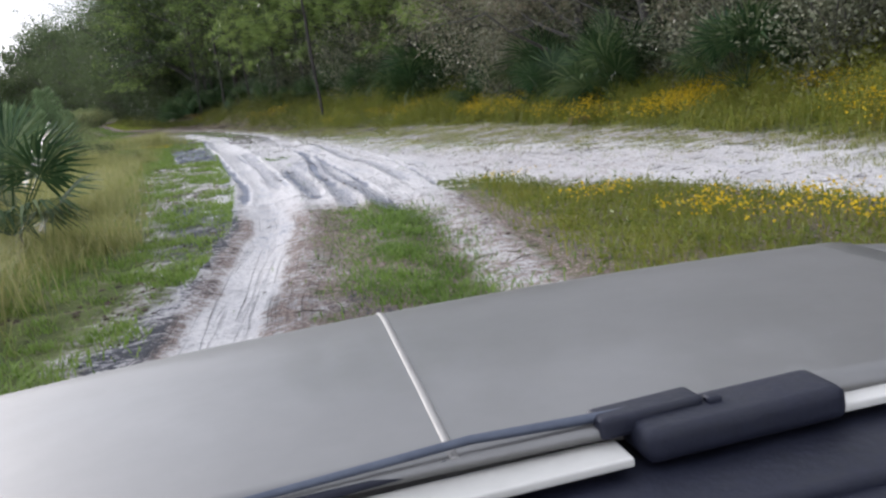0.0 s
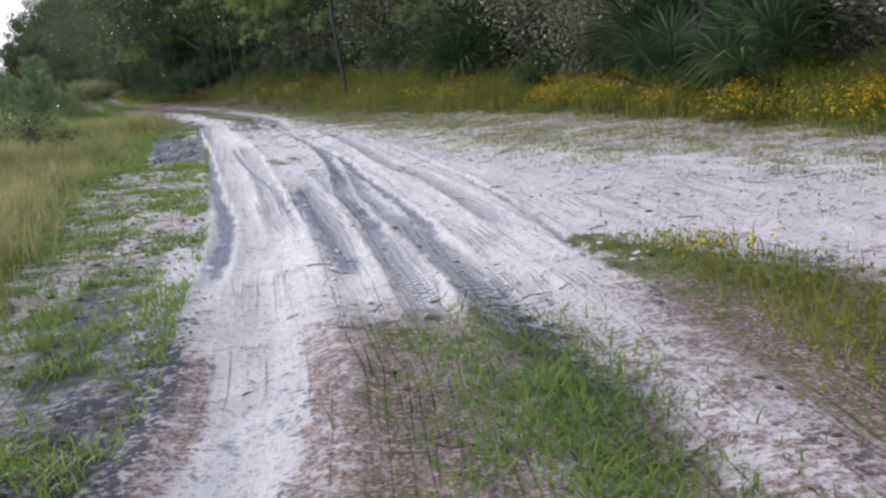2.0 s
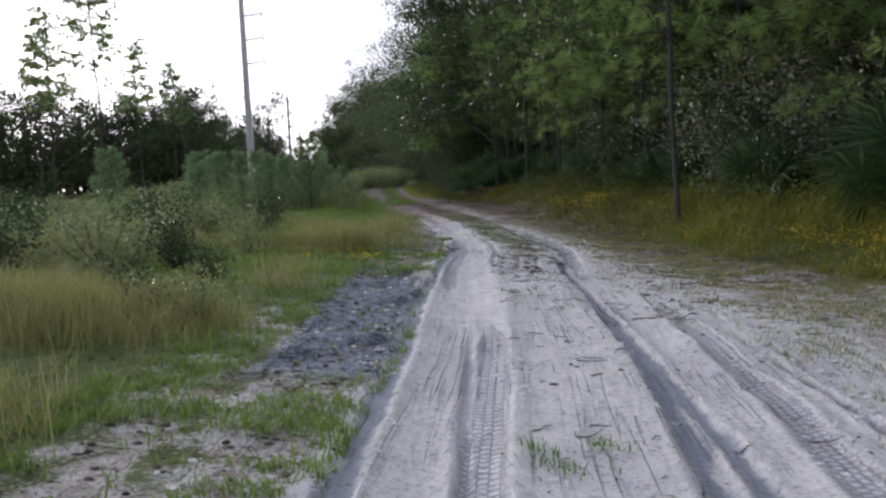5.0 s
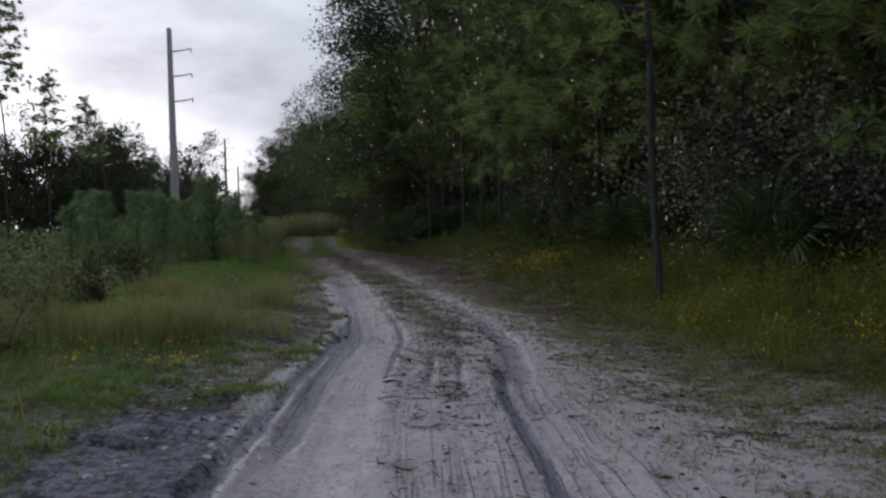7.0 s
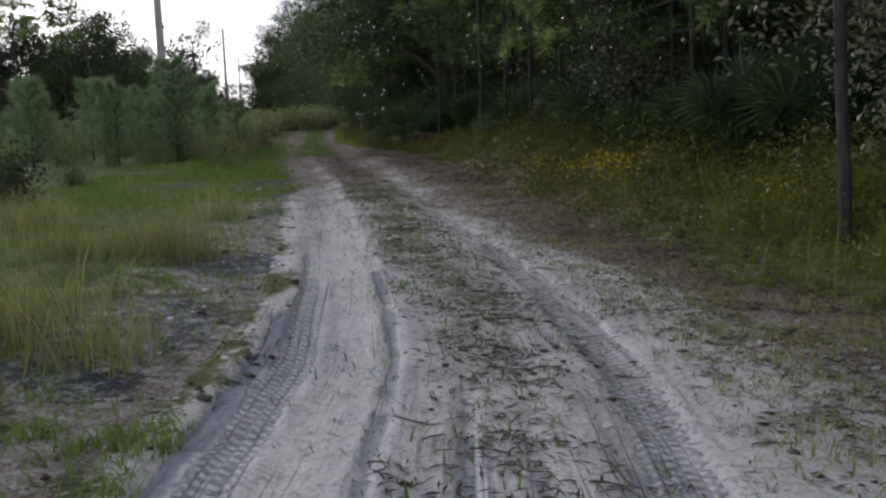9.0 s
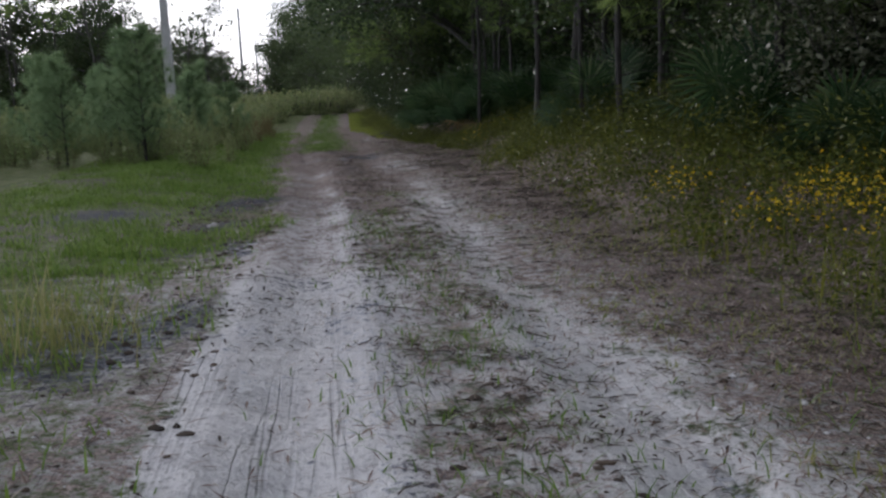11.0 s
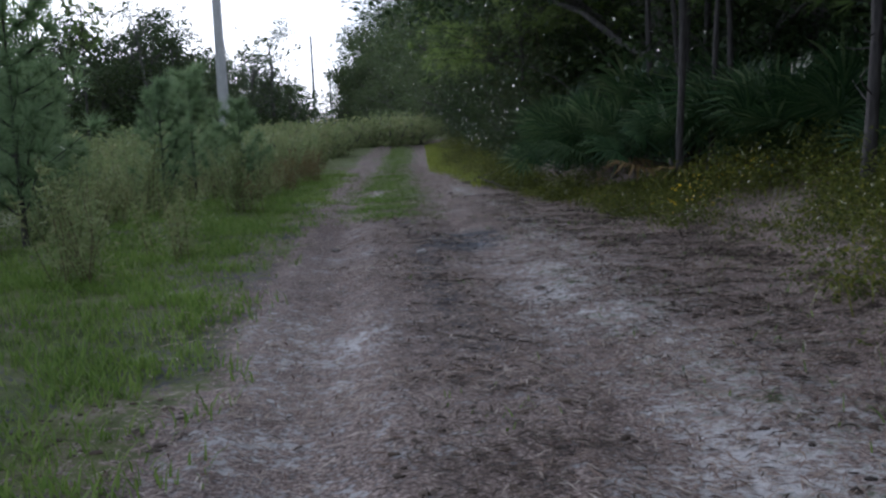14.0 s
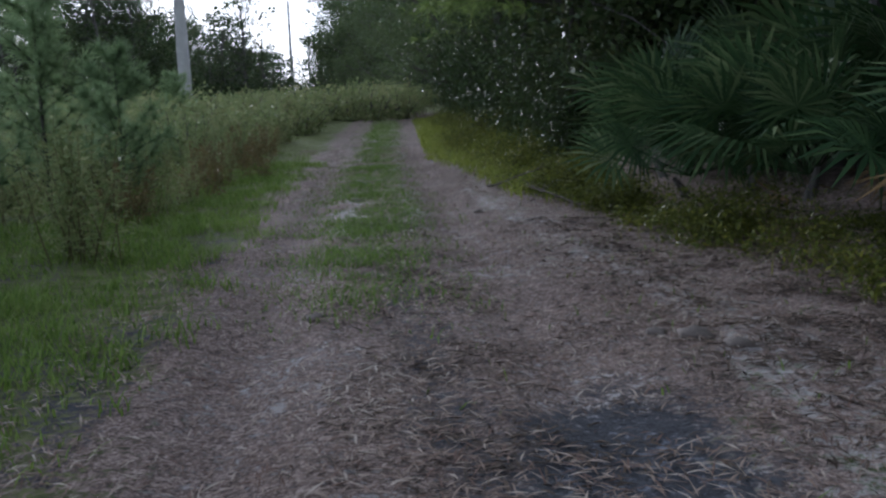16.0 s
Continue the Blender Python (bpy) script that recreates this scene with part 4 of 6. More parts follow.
keep = (np.abs(x - left_rut(y)) > 0.22) & (rng.uniform(size=len(x)) < (0.05 + 0.40 * beside) * np.clip((patchy(x, y, 1.1, 141) - 0.25) * 2.2, 0.05, 1) * (1 - 0.5 * step(24, 32, y)))
x, y = x[keep], y[keep]
lumps(x, y, 0.007 + 0.022 * rng.uniform(0, 1, len(x)) ** 2.5, SAND_LUMP, "sand_lumps", "loose white sand lumps beside the wheel lines", "sand")
# dark crumbs of turf on the shoulder and between the ruts
y = rng.uniform(5, 52, 26000)
x = left_rut(y) + rng.uniform(-1.9, 3.6, len(y))
off_wheels = np.minimum(step(0.30, 0.5, np.abs(x - left_rut(y))), step(0.2, 0.4, np.abs(x - left_rut(y) - 1.8)))
chance = np.where(x < left_rut(y) - 0.5, 0.55, 0.06 + 0.30 * step(27, 33, y)) * off_wheels
keep = (x < sand_right(y) + 0.6) & (rng.uniform(size=len(x)) < chance * np.clip((patchy(x, y, 1.4, 151) - 0.3) * 2.4, 0, 1))
x, y = x[keep], y[keep]
lumps(x, y, 0.008 + 0.02 * rng.uniform(0, 1, len(x)) ** 2, LITTER, "turf_crumbs", "dark crumbs of turf on the sandy shoulder", "litter")
# flattened dead grass on the sand where the track narrows; denser past y 44 to paint in tree shade
y = 25 + 41 * rng.uniform(0, 1, 300000)
x = left_rut(y) + rng.uniform(0.35, 5.4, len(y))
u = x - left_rut(y)
where = 0.45 * np.exp(-(((u - 0.95) / 0.34) ** 2)) + (0.50 + 0.35 * step(44, 50, y)) * step(2.0, 3.2, u) + 0.10
keep = (x < verge(y) + 0.3) & (rng.uniform(size=len(x)) < where * step(25, 31, y) * np.clip((patchy(x, y * 1.5, 1.9, 161) * 0.5 + patchy(x, y * 1.8, 5.0, 162) * 0.6 - 0.45) * 4, 0.03, 1))
x, y = x[keep], y[keep]
stuff("dead_grass", leaves("dead_grass", on_land(x, y, 0.010), 0.085, 0.011, LITTER, rng, 5.0, 0.06, 0.10), "flattened dark dead grass on the sand, thickened to stand for tree shade", "litter")


# ---- plants built once, then copied ----
def empty(name, label, category, group):
    return tagged(new(name), label, category, group)


def limb(start, way, length, radius, rng, n=5, droop=0.0, wander=0.12):
    pts, p, d = [np.array(start, float)], np.array(start, float), np.array(way, float)
    for _ in range(n - 1):
        d = d + rng.normal(0, wander, 3) + np.array([0, 0, -droop])
        d /= np.linalg.norm(d)
        p = p + d * length / (n - 1)
        pts.append(p.copy())
    return np.array(pts), np.linspace(radius, radius * 0.35, n)


def oak(seed, height, low, leaf_mat=None, cl=40, leaf=0.19, twigs=True, label="dark green broadleaf forest tree with dense low crown"):
    r = np.random.default_rng(seed)
    tree = empty("oak_tree", label, "tree", "forest trees")
    trunk = limb((0, 0, -0.15), (r.normal(0, 0.06), r.normal(0, 0.06), 1), height * 0.8, 0.15, r, 8, wander=0.06)
    runs, tips = [trunk], []
    for _ in range(17):
        k = r.uniform(low / height, 1)
        i = min(6, int(k * 7))
        s = trunk[0][i] + (trunk[0][i + 1] - trunk[0][i]) * (k * 7 - i if k * 7 - i < 1 else 0.5)
        ang = r.uniform(0, 2 * np.pi)
        reach = height * 0.30 * (1.15 - 0.6 * k) + 0.5
        b = limb(s, (np.cos(ang), np.sin(ang), 0.35 + 0.5 * k), reach, 0.06 * (1.2 - 0.7 * k), r, 5, -0.03)
        runs.append(b)
        tips += [b[0][-1], b[0][-2]]
        for _ in range(2):
            a2 = ang + r.normal(0, 0.8)
            c = limb(b[0][r.integers(2, 5)], (np.cos(a2), np.sin(a2), r.uniform(-0.1, 0.6)), reach * 0.55, 0.022, r, 4)
            runs.append(c)
            tips += [c[0][-1], c[0][-2]]
    tips = np.array(tips + [trunk[0][-1]])
    ball = r.normal(size=(len(tips) * cl, 3))
    ball *= r.uniform(0, 1, (len(ball), 1)) ** 0.42 / np.linalg.norm(ball, axis=1)[:, None]
    at = np.repeat(tips, cl, 0) + ball * np.repeat(r.uniform(0.6, 1.25, len(tips)), cl)[:, None] * np.array([0.78, 0.78, 0.52]) * height / 9
    piece("trunk", tubes("trunk", runs if twigs else [runs[0]] + runs[1::3], OAK_BARK, 6 if twigs else 4), tree)
    piece("crown", leaves("crown", at, leaf, leaf * 0.52, leaf_mat or OAK_LEAF, r), tree)
    return tree


def tufts(at, ways, length, width, per, r):
    """Bundles of needles that fan out from points along their ways."""
    n = len(at) * per
    o = np.repeat(at, per, 0)
    d = np.repeat(ways, per, 0) * 0.75 + r.normal(0, 0.55, (n, 3)) + np.array([0, 0, -0.05])
    d /= np.linalg.norm(d, axis=1)[:, None]
    s = np.cross(d, r.normal(size=(n, 3)))
    s /= np.linalg.norm(s, axis=1)[:, None] + 1e-9
    le = length * r.uniform(0.7, 1.2, (n, 1))
    v = np.stack([o - s * width / 2, o + s * width / 2, o + d * le + np.array([0, 0, -0.12]) * le], 1)
    return v.reshape(-1, 3), np.arange(3 * n).reshape(n, 3)


def pine(seed, height, first, needle=0.022, label="slender pine with grey bark and drooping yellow-green needles", lean=(0, 0), reach=1.9, dense=1.0, per=16, tuft=0.34, bare=0.35):
    r = np.random.default_rng(seed)
    tree = empty("pine_tree", label, "tree", "pines")
    t = np.linspace(0, 1, 18)
    pts = np.stack([lean[0] * height * t + 0.30 * np.sin(4.4 * t + seed) * t ** 0.6 + 0.05 * np.sin(17 * t + seed), lean[1] * height * t + 0.2 * np.sin(2.7 * t + 2 * seed) * t ** 0.7, height * t - 0.15], 1)
    runs = [(pts, np.linspace(0.070, 0.020, 18) * (1 + 0.10 * r.normal(size=18)) * height / 13)]
    at, ways = [], []
    # bare dead twigs below the crown
    for _ in range(9):
        k = r.uniform(0.9 / height, max(1.5, first) / height)
        s = np.array([np.interp(k, t, pts[:, j]) for j in range(3)])
        ang = r.uniform(0, 2 * np.pi)
        runs.append(limb(s, (np.cos(ang), np.sin(ang), r.uniform(-0.3, 0.4)), r.uniform(0.25, 0.9), 0.010, r, 4, 0.03, 0.25))
    for _ in range(int(46 * dense)):
        k = r.uniform(first / height, 1) ** 0.9
        s = np.array([np.interp(k, t, pts[:, j]) for j in range(3)])
        ang = r.uniform(0, 2 * np.pi)
        le = reach * (1.15 - 0.85 * k) * r.uniform(0.6, 1.2) + 0.3
        b = limb(s, (np.cos(ang), np.sin(ang), 0.25), le, 0.022, r, 5, 0.03)
        runs.append(b)
        for q in np.linspace(bare, 1, 6):
            p = np.array([np.interp(q, np.linspace(0, 1, 5), b[0][:, j]) for j in range(3)])
            at.append(p + r.normal(0, 0.10, 3))
            ways.append((np.cos(ang) + r.normal(0, 0.5), np.sin(ang) + r.normal(0, 0.5), 0.3))
    v, f = tufts(np.array(at), np.array(ways), tuft, needle, per, r)
    piece("trunk", tubes("trunk", runs, PINE_BARK), tree)
    piece("crown", fill("crown", v, f, PINE_NEEDLE), tree)
    return tree


def young_pine(seed, height):
    r = np.random.default_rng(seed)
    tree = empty("young_pine", "bushy young pine with blue-green needles in the scrub", "tree", "young pines")
    pts = np.stack([np.zeros(6), np.zeros(6), np.linspace(-0.1, height, 6)], 1)
    runs, at, ways = [(pts, np.linspace(0.035, 0.01, 6))], [], []
    for k in np.linspace(0.12, 0.95, 8):
        for j in range(4):
            ang = r.uniform(0, 2 * np.pi)
            le = (1.05 - 0.75 * k) * height * 0.43
            b = limb((0, 0, k * height), (np.cos(ang), np.sin(ang), 0.55), le, 0.01, r, 4, -0.10)
            runs.append(b)
            for q in b[0][1:]:
                at.append(q)
                ways.append((np.cos(ang) * 0.6, np.sin(ang) * 0.6, 0.8))
    at += [np.array((0, 0, height * k)) for k in np.linspace(0.2, 1.0, 10)]
    ways += [(0, 0, 1)] * 10
    v, f = tufts(np.array(at), np.array(ways), 0.25, 0.013, 60, r)
    piece("trunk", tubes("trunk", runs, PINE_BARK, 5), tree)
    piece("needles", fill("needles", v, f, YOUNG_NEEDLE), tree)
    return tree


def shrub(seed, height, wide, mat, leaf, n_leaf, name="shrub", label="", group="", category="shrub"):
    r = np.random.default_rng(seed)
    bush = empty(name, label, category, group)
    runs, tips = [], []
    for _ in range(11):
        ang, out = r.uniform(0, 2 * np.pi), r.uniform(0.1, 1)
        b = limb((r.normal(0, 0.08), r.normal(0, 0.08), -0.08), (np.cos(ang) * out * wide / height, np.sin(ang) * out * wide / height, 1), height * r.uniform(0.6, 1.05), 0.018, r, 6, wander=0.16)
        runs.append(b)
        tips += list(b[0])
    tips = np.array(tips)
    at = tips[r.integers(0, len(tips), n_leaf)] + r.normal(0, 1, (n_leaf, 3)) * np.array([wide * 0.22, wide * 0.22, height * 0.09])
    at[:, 2] = np.abs(at[:, 2]) + 0.02
    tagged(piece("stem", tubes("stem", runs, OAK_BARK, 4), bush), kind="stuff")
    piece("foliage", leaves("foliage", at, leaf, leaf * 0.5, mat, r), bush)
    return bush


def feather_weed(seed, height, mat, label):
    r = np.random.default_rng(seed)
    weed = empty("weed", label, "weed", "tall weeds")
    runs, at = [], []
    for _ in range(12):
        ang, out = r.uniform(0, 2 * np.pi), r.uniform(0.05, 0.5)
        b = limb((r.normal(0, 0.15), r.normal(0, 0.15), -0.05), (np.cos(ang) * out, np.sin(ang) * out, 1), height * r.uniform(0.55, 1.1), 0.007, r, 6, wander=0.07)
        runs.append(b)
        q = r.uniform(0.10, 1, 80)
        p = np.stack([np.interp(q, np.linspace(0, 1, 6), b[0][:, j]) for j in range(3)], 1)
        at.append(p + r.normal(0, 1, (80, 3)) * (0.11 * height * (1.1 - q))[:, None])
    tagged(piece("stem", tubes("stem", runs, WEED_STEM, 4), weed), kind="stuff")
    piece("foliage", leaves("foliage", np.concatenate(at), 0.10, 0.018, mat, r, 0.1), weed)
    return weed


def fan_mesh(seed, mat, n=24, size=0.62, droop=0.25):
    """One fan leaf of a palmetto on its stalk: narrow folded segments that spread from the stalk's end."""
    r = np.random.default_rng(seed)
    stalk = 0.75
    vs, fs = [], []
    spread = radians(125)
    for i in range(n):
        a = -spread + 2 * spread * i / (n - 1)
        le = size * (0.72 + 0.28 * np.cos(a * 0.6)) * r.uniform(0.92, 1.06)
        d = np.array([np.cos(a), np.sin(a), 0.16 * np.cos(a * 0.8)])
        s = np.array([-np.sin(a), np.cos(a), 0])
        o = np.array([stalk, 0, 0])
        w = 0.019
        k = len(vs)
        mid, tip = o + d * le * 0.55, o + d * le + np.array([0, 0, -droop * le * r.uniform(0.3, 1.2)])
        vs += [o, mid + s * w + [0, 0, 0.008], mid - s * w + [0, 0, 0.008], tip]
        fs += [(k, k + 2, k + 1), (k + 1, k + 2, k + 3)]
    k = len(vs)
    for j, q in enumerate((0.0, 0.5, 1.0)):
        for c, e in ((0.009, 0), (-0.005, 0.008), (-0.005, -0.008)):
            vs.append(np.array([q * stalk, e, c - 0.02 * np.sin(q * 3.1)]))
    for j in range(2):
        for i in range(3):
            a, b = k + 3 * j + i, k + 3 * j + (i + 1) % 3
            fs += [(a, b, b + 3), (a, b + 3, a + 3)]
    return fill("frond", np.array(vs), fs, mat)


FANS = [fan_mesh(s, PALM_LEAF, 22 + 2 * s, 0.54 + 0.04 * s, 0.15 + 0.1 * s) for s in range(4)]
DRY_FANS = [fan_mesh(20 + s, DRY_PALM, 20, 0.5, 0.5) for s in range(2)]


def palmetto(seed, fronds=17, dry=2, label="green saw palmetto with stiff fan leaves"):
    r = np.random.default_rng(seed)
    palm = empty("saw_palmetto", label, "palmetto", "palmettos")
    runs = [limb((0, 0, -0.1), (r.normal(0, 0.3), r.normal(0, 0.3), 1), 0.4, 0.07, r, 4)]
    piece("stump", tubes("stump", runs, OAK_BARK), palm)
    for i in range(fronds + dry):
        brown = i >= fronds
        ob = piece("frond", (DRY_FANS[i % 2] if brown else FANS[i % 4]), palm, "dry orange-brown fan leaf" if brown else "")
        lift_deg = r.uniform(-15, 10) if brown else r.uniform(12, 82)
        s = r.uniform(0.8, 1.2)
        ob.matrix_basis = pose(0, 0, 0.22 if not brown else 0.15, 0, 0, 360 * i * 0.381966 + r.uniform(-20, 20)) @ pose(0, 0, 0, r.uniform(-35, 35), -lift_deg, 0) @ Matrix.Scale(s, 4)
    return palm


def sabal(seed, height):
    r = np.random.default_rng(seed)
    palm = empty("cabbage_palm", "tall cabbage palm with hanging brown dead fronds", "palm", "")
    runs = [limb((0, 0, -0.1), (0.03, 0.02, 1), height, 0.17, r, 7, wander=0.03)]
    runs[0] = (runs[0][0], np.linspace(0.19, 0.16, 7))
    top = runs[0][0][-1]
    piece("trunk", tubes("trunk", runs, PINE_BARK, 8), palm)
    for i in range(34):
        brown = i >= 20
        ob = piece("frond", (DRY_FANS[i % 2] if brown else FANS[i % 4]), palm, "dead brown hanging fan leaf" if brown else "")
        lift_deg = r.uniform(-85, -50) if brown else r.uniform(-35, 75)
        ob.matrix_basis = Matrix.Translation(top) @ pose(0, 0, 0, 0, 0, 137.5 * i) @ pose(0, 0, 0, r.uniform(-30, 30), -lift_deg, 0) @ Matrix.Scale(1.5, 4)
    return palm


class Kind:
    """Plants of one kind: the first place takes the built one, the others take copies."""

    def __init__(self, make):
        self.make, self.first = make, None

    def put(self, x, y, turn=0.0, size=1.0, tall=None, tilt=0.0):
        m = pose(x, y, float(land(x, y)), tilt, 0, turn) @ Matrix.Diagonal((size, size, tall or size, 1))
        if self.first is None:
            self.first = self.make()
            self.first.matrix_basis = m
            return self.first
        ob = copy_thing(self.first, Matrix.Identity(4))
        ob.matrix_basis = m
        return ob


class Woods:
    """Trees that stand too far off to count: one mesh of many, from a few built ones."""

    def __init__(self, kinds, leaf_mat):
        self.kinds, self.places, self.leaf_mat = kinds, [], leaf_mat

    def put(self, x, y, turn, size):
        self.places.append((x, y, turn, size))

    def grow(self, name, label, category):
        verts, faces, mats, base = [], [], [], 0
        for k, kind in enumerate(self.kinds):
            x, y, turn, size = self.places[k]
            tree = kind.put(x, y, turn, size)
            spots = np.array(self.places[k + len(self.kinds)::len(self.kinds)])
            for slot, child in enumerate(tree.children):
                me = child.data
                v = np.empty(len(me.vertices) * 3, np.float32)
                me.vertices.foreach_get("co", v)
                f = np.empty(len(me.loops), np.int32)
                me.loops.foreach_get("vertex_index", f)
                v, f = v.reshape(-1, 3), f.reshape(-1, 4)
                a, s = np.radians(spots[:, 2])[:, None], spots[:, 3][:, None]
                c, d = np.cos(a), np.sin(a)
                z0 = land(spots[:, 0], spots[:, 1])[:, None]
                w = np.stack([spots[:, :1] + s * (c * v[:, 0] - d * v[:, 1]), spots[:, 1:2] + s * (d * v[:, 0] + c * v[:, 1]), z0 + s * v[:, 2]], -1)
                verts.append(w.reshape(-1, 3))
                faces.append((f[None] + (base + len(v) * np.arange(len(spots)))[:, None, None]).reshape(-1, 4))
                mats.append(np.full(len(f) * len(spots), 0 if child.name.startswith(("trunk", "stem")) else 1, np.int32))
                base += len(v) * len(spots)
        me = fill(name, np.concatenate(verts), np.concatenate(faces), OAK_BARK)
        me.materials.append(self.leaf_mat)
        me.polygons.foreach_set("material_index", np.concatenate(mats))
        return stuff(name, me, label, category)


rnd = random.Random(11)
FAR_OAKS = Woods([Kind(lambda s=s: oak(150 + s, 9.0, 0.6, None, 9, 0.34, False)) for s in range(3)], OAK_LEAF)
LINE_OAKS = Woods([Kind(lambda s=s: oak(170 + s, 9.0, 0.5, SUNLIT_OAK_LEAF, 54, 0.12, False, "broadleaf tree with rounded dense crown in the tree line")) for s in range(3)], SUNLIT_OAK_LEAF)
BIG_OAKS = Woods([Kind(lambda s=s: oak(180 + s, 9.0, 0.4, None, 34, 0.17, False, "broadleaf tree with rounded dense crown in the tree line")) for s in range(3)], OAK_LEAF)
SCRUB = Woods([Kind(lambda s=s: shrub(360 + s, 1.25, 0.95, WEED_LEAF, 0.15, 480, name="field_shrub", label="low grey-green shrub in the open field", group="field shrubs")) for s in range(3)], WEED_LEAF)
LOW_PINES = [Kind(lambda s=s: pine(250 + s, 9.0, 1.3, 0.024, "young forest pine with pale green needles down to the ground", reach=2.1, dense=1.5)) for s in range(2)]
far_bushes = []
TALL_PINES = [Kind(lambda s=s: pine(270 + s, 13.0, 6.6, 0.022, "tall thin pine standing above the far tree line", reach=2.1, dense=1.5, per=60, tuft=0.24, bare=0.45)) for s in range(2)]
OAKS = [Kind(lambda s=s: oak(100 + s, 9.0, 1.2, None, 130, 0.10)) for s in range(3)]
SCRUB_OAKS = [Kind(lambda s=s: oak(110 + s, 9.0, 0.8, SCRUB_OAK_LIT_LEAF, 150, 0.085, True, "grey-green scrub oak with brown twigs, small leathery leaves coloured lighter for glare")) for s in range(3)]
PINES = [Kind(lambda s=s: pine(200 + s, 13.0, f, lean=l)) for s, f, l in ((0, 3.3, (0.03, 0.0)), (1, 5.5, (-0.02, 0.02)), (2, 3.2, (0.01, -0.03)))]
BUSHES = [Kind(lambda s=s: shrub(300 + s, 2.6, 1.3, OAK_LEAF, 0.10, 4600, label="dense dark green scrub bush at the forest edge", group="forest bushes")) for s in range(2)]
MYRTLES = [Kind(lambda s=s: shrub(320 + s, 2.8, 1.4, MYRTLE_LEAF, 0.085, 5200, label="grey-green scrub bush with small pale leaves", group="forest bushes")) for s in range(2)]
PALMS = [Kind(lambda s=s: palmetto(400 + s, 20, 1 if s == 1 else 0)) for s in range(3)]
WEEDS = [Kind(lambda s=s: feather_weed(500 + s, 1.25, WEED_LEAF, "tall feathery green weed in the open scrub")) for s in range(2)]
RUSTY = Kind(lambda: feather_weed(510, 0.95, RUST_WEED, "rusty brown dried weed beside the track"))
YOUNG = [Kind(lambda s=s: young_pine(600 + s, 2.3)) for s in range(2)]
FIELD = [Kind(lambda s=s: shrub(340 + s, 1.25, 0.9, WEED_LEAF, 0.10, 1300, name="field_shrub", label="low grey-green shrub in the open field", group="field shrubs")) for s in range(2)]

# pines whose trunks stand clear at the forest edge
for i, (px0, py0, s, tilt) in enumerate(((6.84, 36.5, 1.0, 0), (3.6, 57.8, 1.15, 0), (5.03, 52.5, 1.0, 2), (4.3, 56.0, 1.4, 1), (4.36, 53.4, 0.8, -1), (5.6, 52.5, 1.1, 0), (4.5, 56.4, 1.3, -1), (2.7, 65.0, 1.0, -1), (1.92, 65.2, 1.0, 0), (2.5, 63.9, 0.7, 1), (2.65, 62.4, 0.7, 2), (3.2, 63.3, 0.85, -2), (3.0, 66.0, 1.0, 0), (7.6, 44.0, 1.1, 0), (5.4, 58.2, 1.1, 0), (9.4, 38.0, 1.2, 0), (11.2, 32.0, 1.1, 0), (11.5, 27.0, 1.0, 1), (2.2, 61.9, 0.9, 0), (6.2, 47.0, 1.15, 2))):
    PINES[i % 3].put(px0, py0, rnd.uniform(0, 360), s * 1.0, s * rnd.uniform(0.95, 1.2), tilt)

# the forest behind: broad trees and pines, bushes in front of them
yy = -14.0
while yy < 230:
    f = float(forest(yy))
    for depth in (1.8, 4.2, 7.5, 11.5, 17.0) if yy < 90 else (0.8, 3.2, 6.5, 10.0):
        if depth < 2 and 56 < yy < 72:
            continue
        xx, y1 = f + depth + rnd.uniform(-0.9, 0.9), yy + rnd.uniform(-1.2, 1.2)
        if rnd.random() < 0.30 and depth > 2:
            PINES[rnd.randrange(3)].put(xx, y1, rnd.uniform(0, 360), rnd.uniform(0.9, 1.25))
        else:
            s = rnd.uniform(0.65, 0.95) if depth < 3 else rnd.uniform(1.5, 1.95) if yy > 36 else rnd.uniform(1.1, 1.55)
            if yy > 100:
                s = rnd.uniform(1.1, 1.5) if depth < 2 or yy > 190 else rnd.uniform(1.75, 2.15)
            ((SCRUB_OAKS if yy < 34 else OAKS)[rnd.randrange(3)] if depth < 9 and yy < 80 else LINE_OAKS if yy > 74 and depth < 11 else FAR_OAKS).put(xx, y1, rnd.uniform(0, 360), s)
        if depth > 7 and not 30 < yy < 80:
            far_bushes.append((xx + 1.2, y1 + 1.5, rnd.uniform(1.2, 1.9)))
    yy += 3.3 if yy < 75 else 4.2 if yy < 120 else 7.5
yy = -10.0
while yy < 125:
    f = float(forest(yy))
    if not 57 < yy < 71:
        k = rnd.random()
        kind = MYRTLES[rnd.randrange(2)] if k < (0.6 if yy < 34 else 0.12) else BUSHES[rnd.randrange(2)]
        kind.put(f + rnd.uniform(0.4, 1.4), yy, rnd.uniform(0, 360), rnd.uniform(0.6, 1.05))
    (MYRTLES if yy < 40 and rnd.random() < 0.5 else BUSHES)[rnd.randrange(2)].put(f + rnd.uniform(2.2, 4.0) + (1.5 if 57 < yy < 71 else 0), yy + 0.8, rnd.uniform(0, 360), rnd.uniform(0.9, 1.4))
    yy += 1.7
# extra bushes added behind the edge to block sky light and darken the interior
for _ in range(90):
    y1 = rnd.uniform(30, 80)
    BUSHES[rnd.randrange(2)].put(float(forest(y1)) + rnd.uniform(3.0, 9.0), y1, rnd.uniform(0, 360), rnd.uniform(1.3, 2.0))
for _ in range(45):
    y1 = rnd.uniform(95, 150)
    BUSHES[rnd.randrange(2)].put(float(forest(y1)) + rnd.uniform(1.0, 7.0), y1, rnd.uniform(0, 360), rnd.uniform(1.7, 2.4))
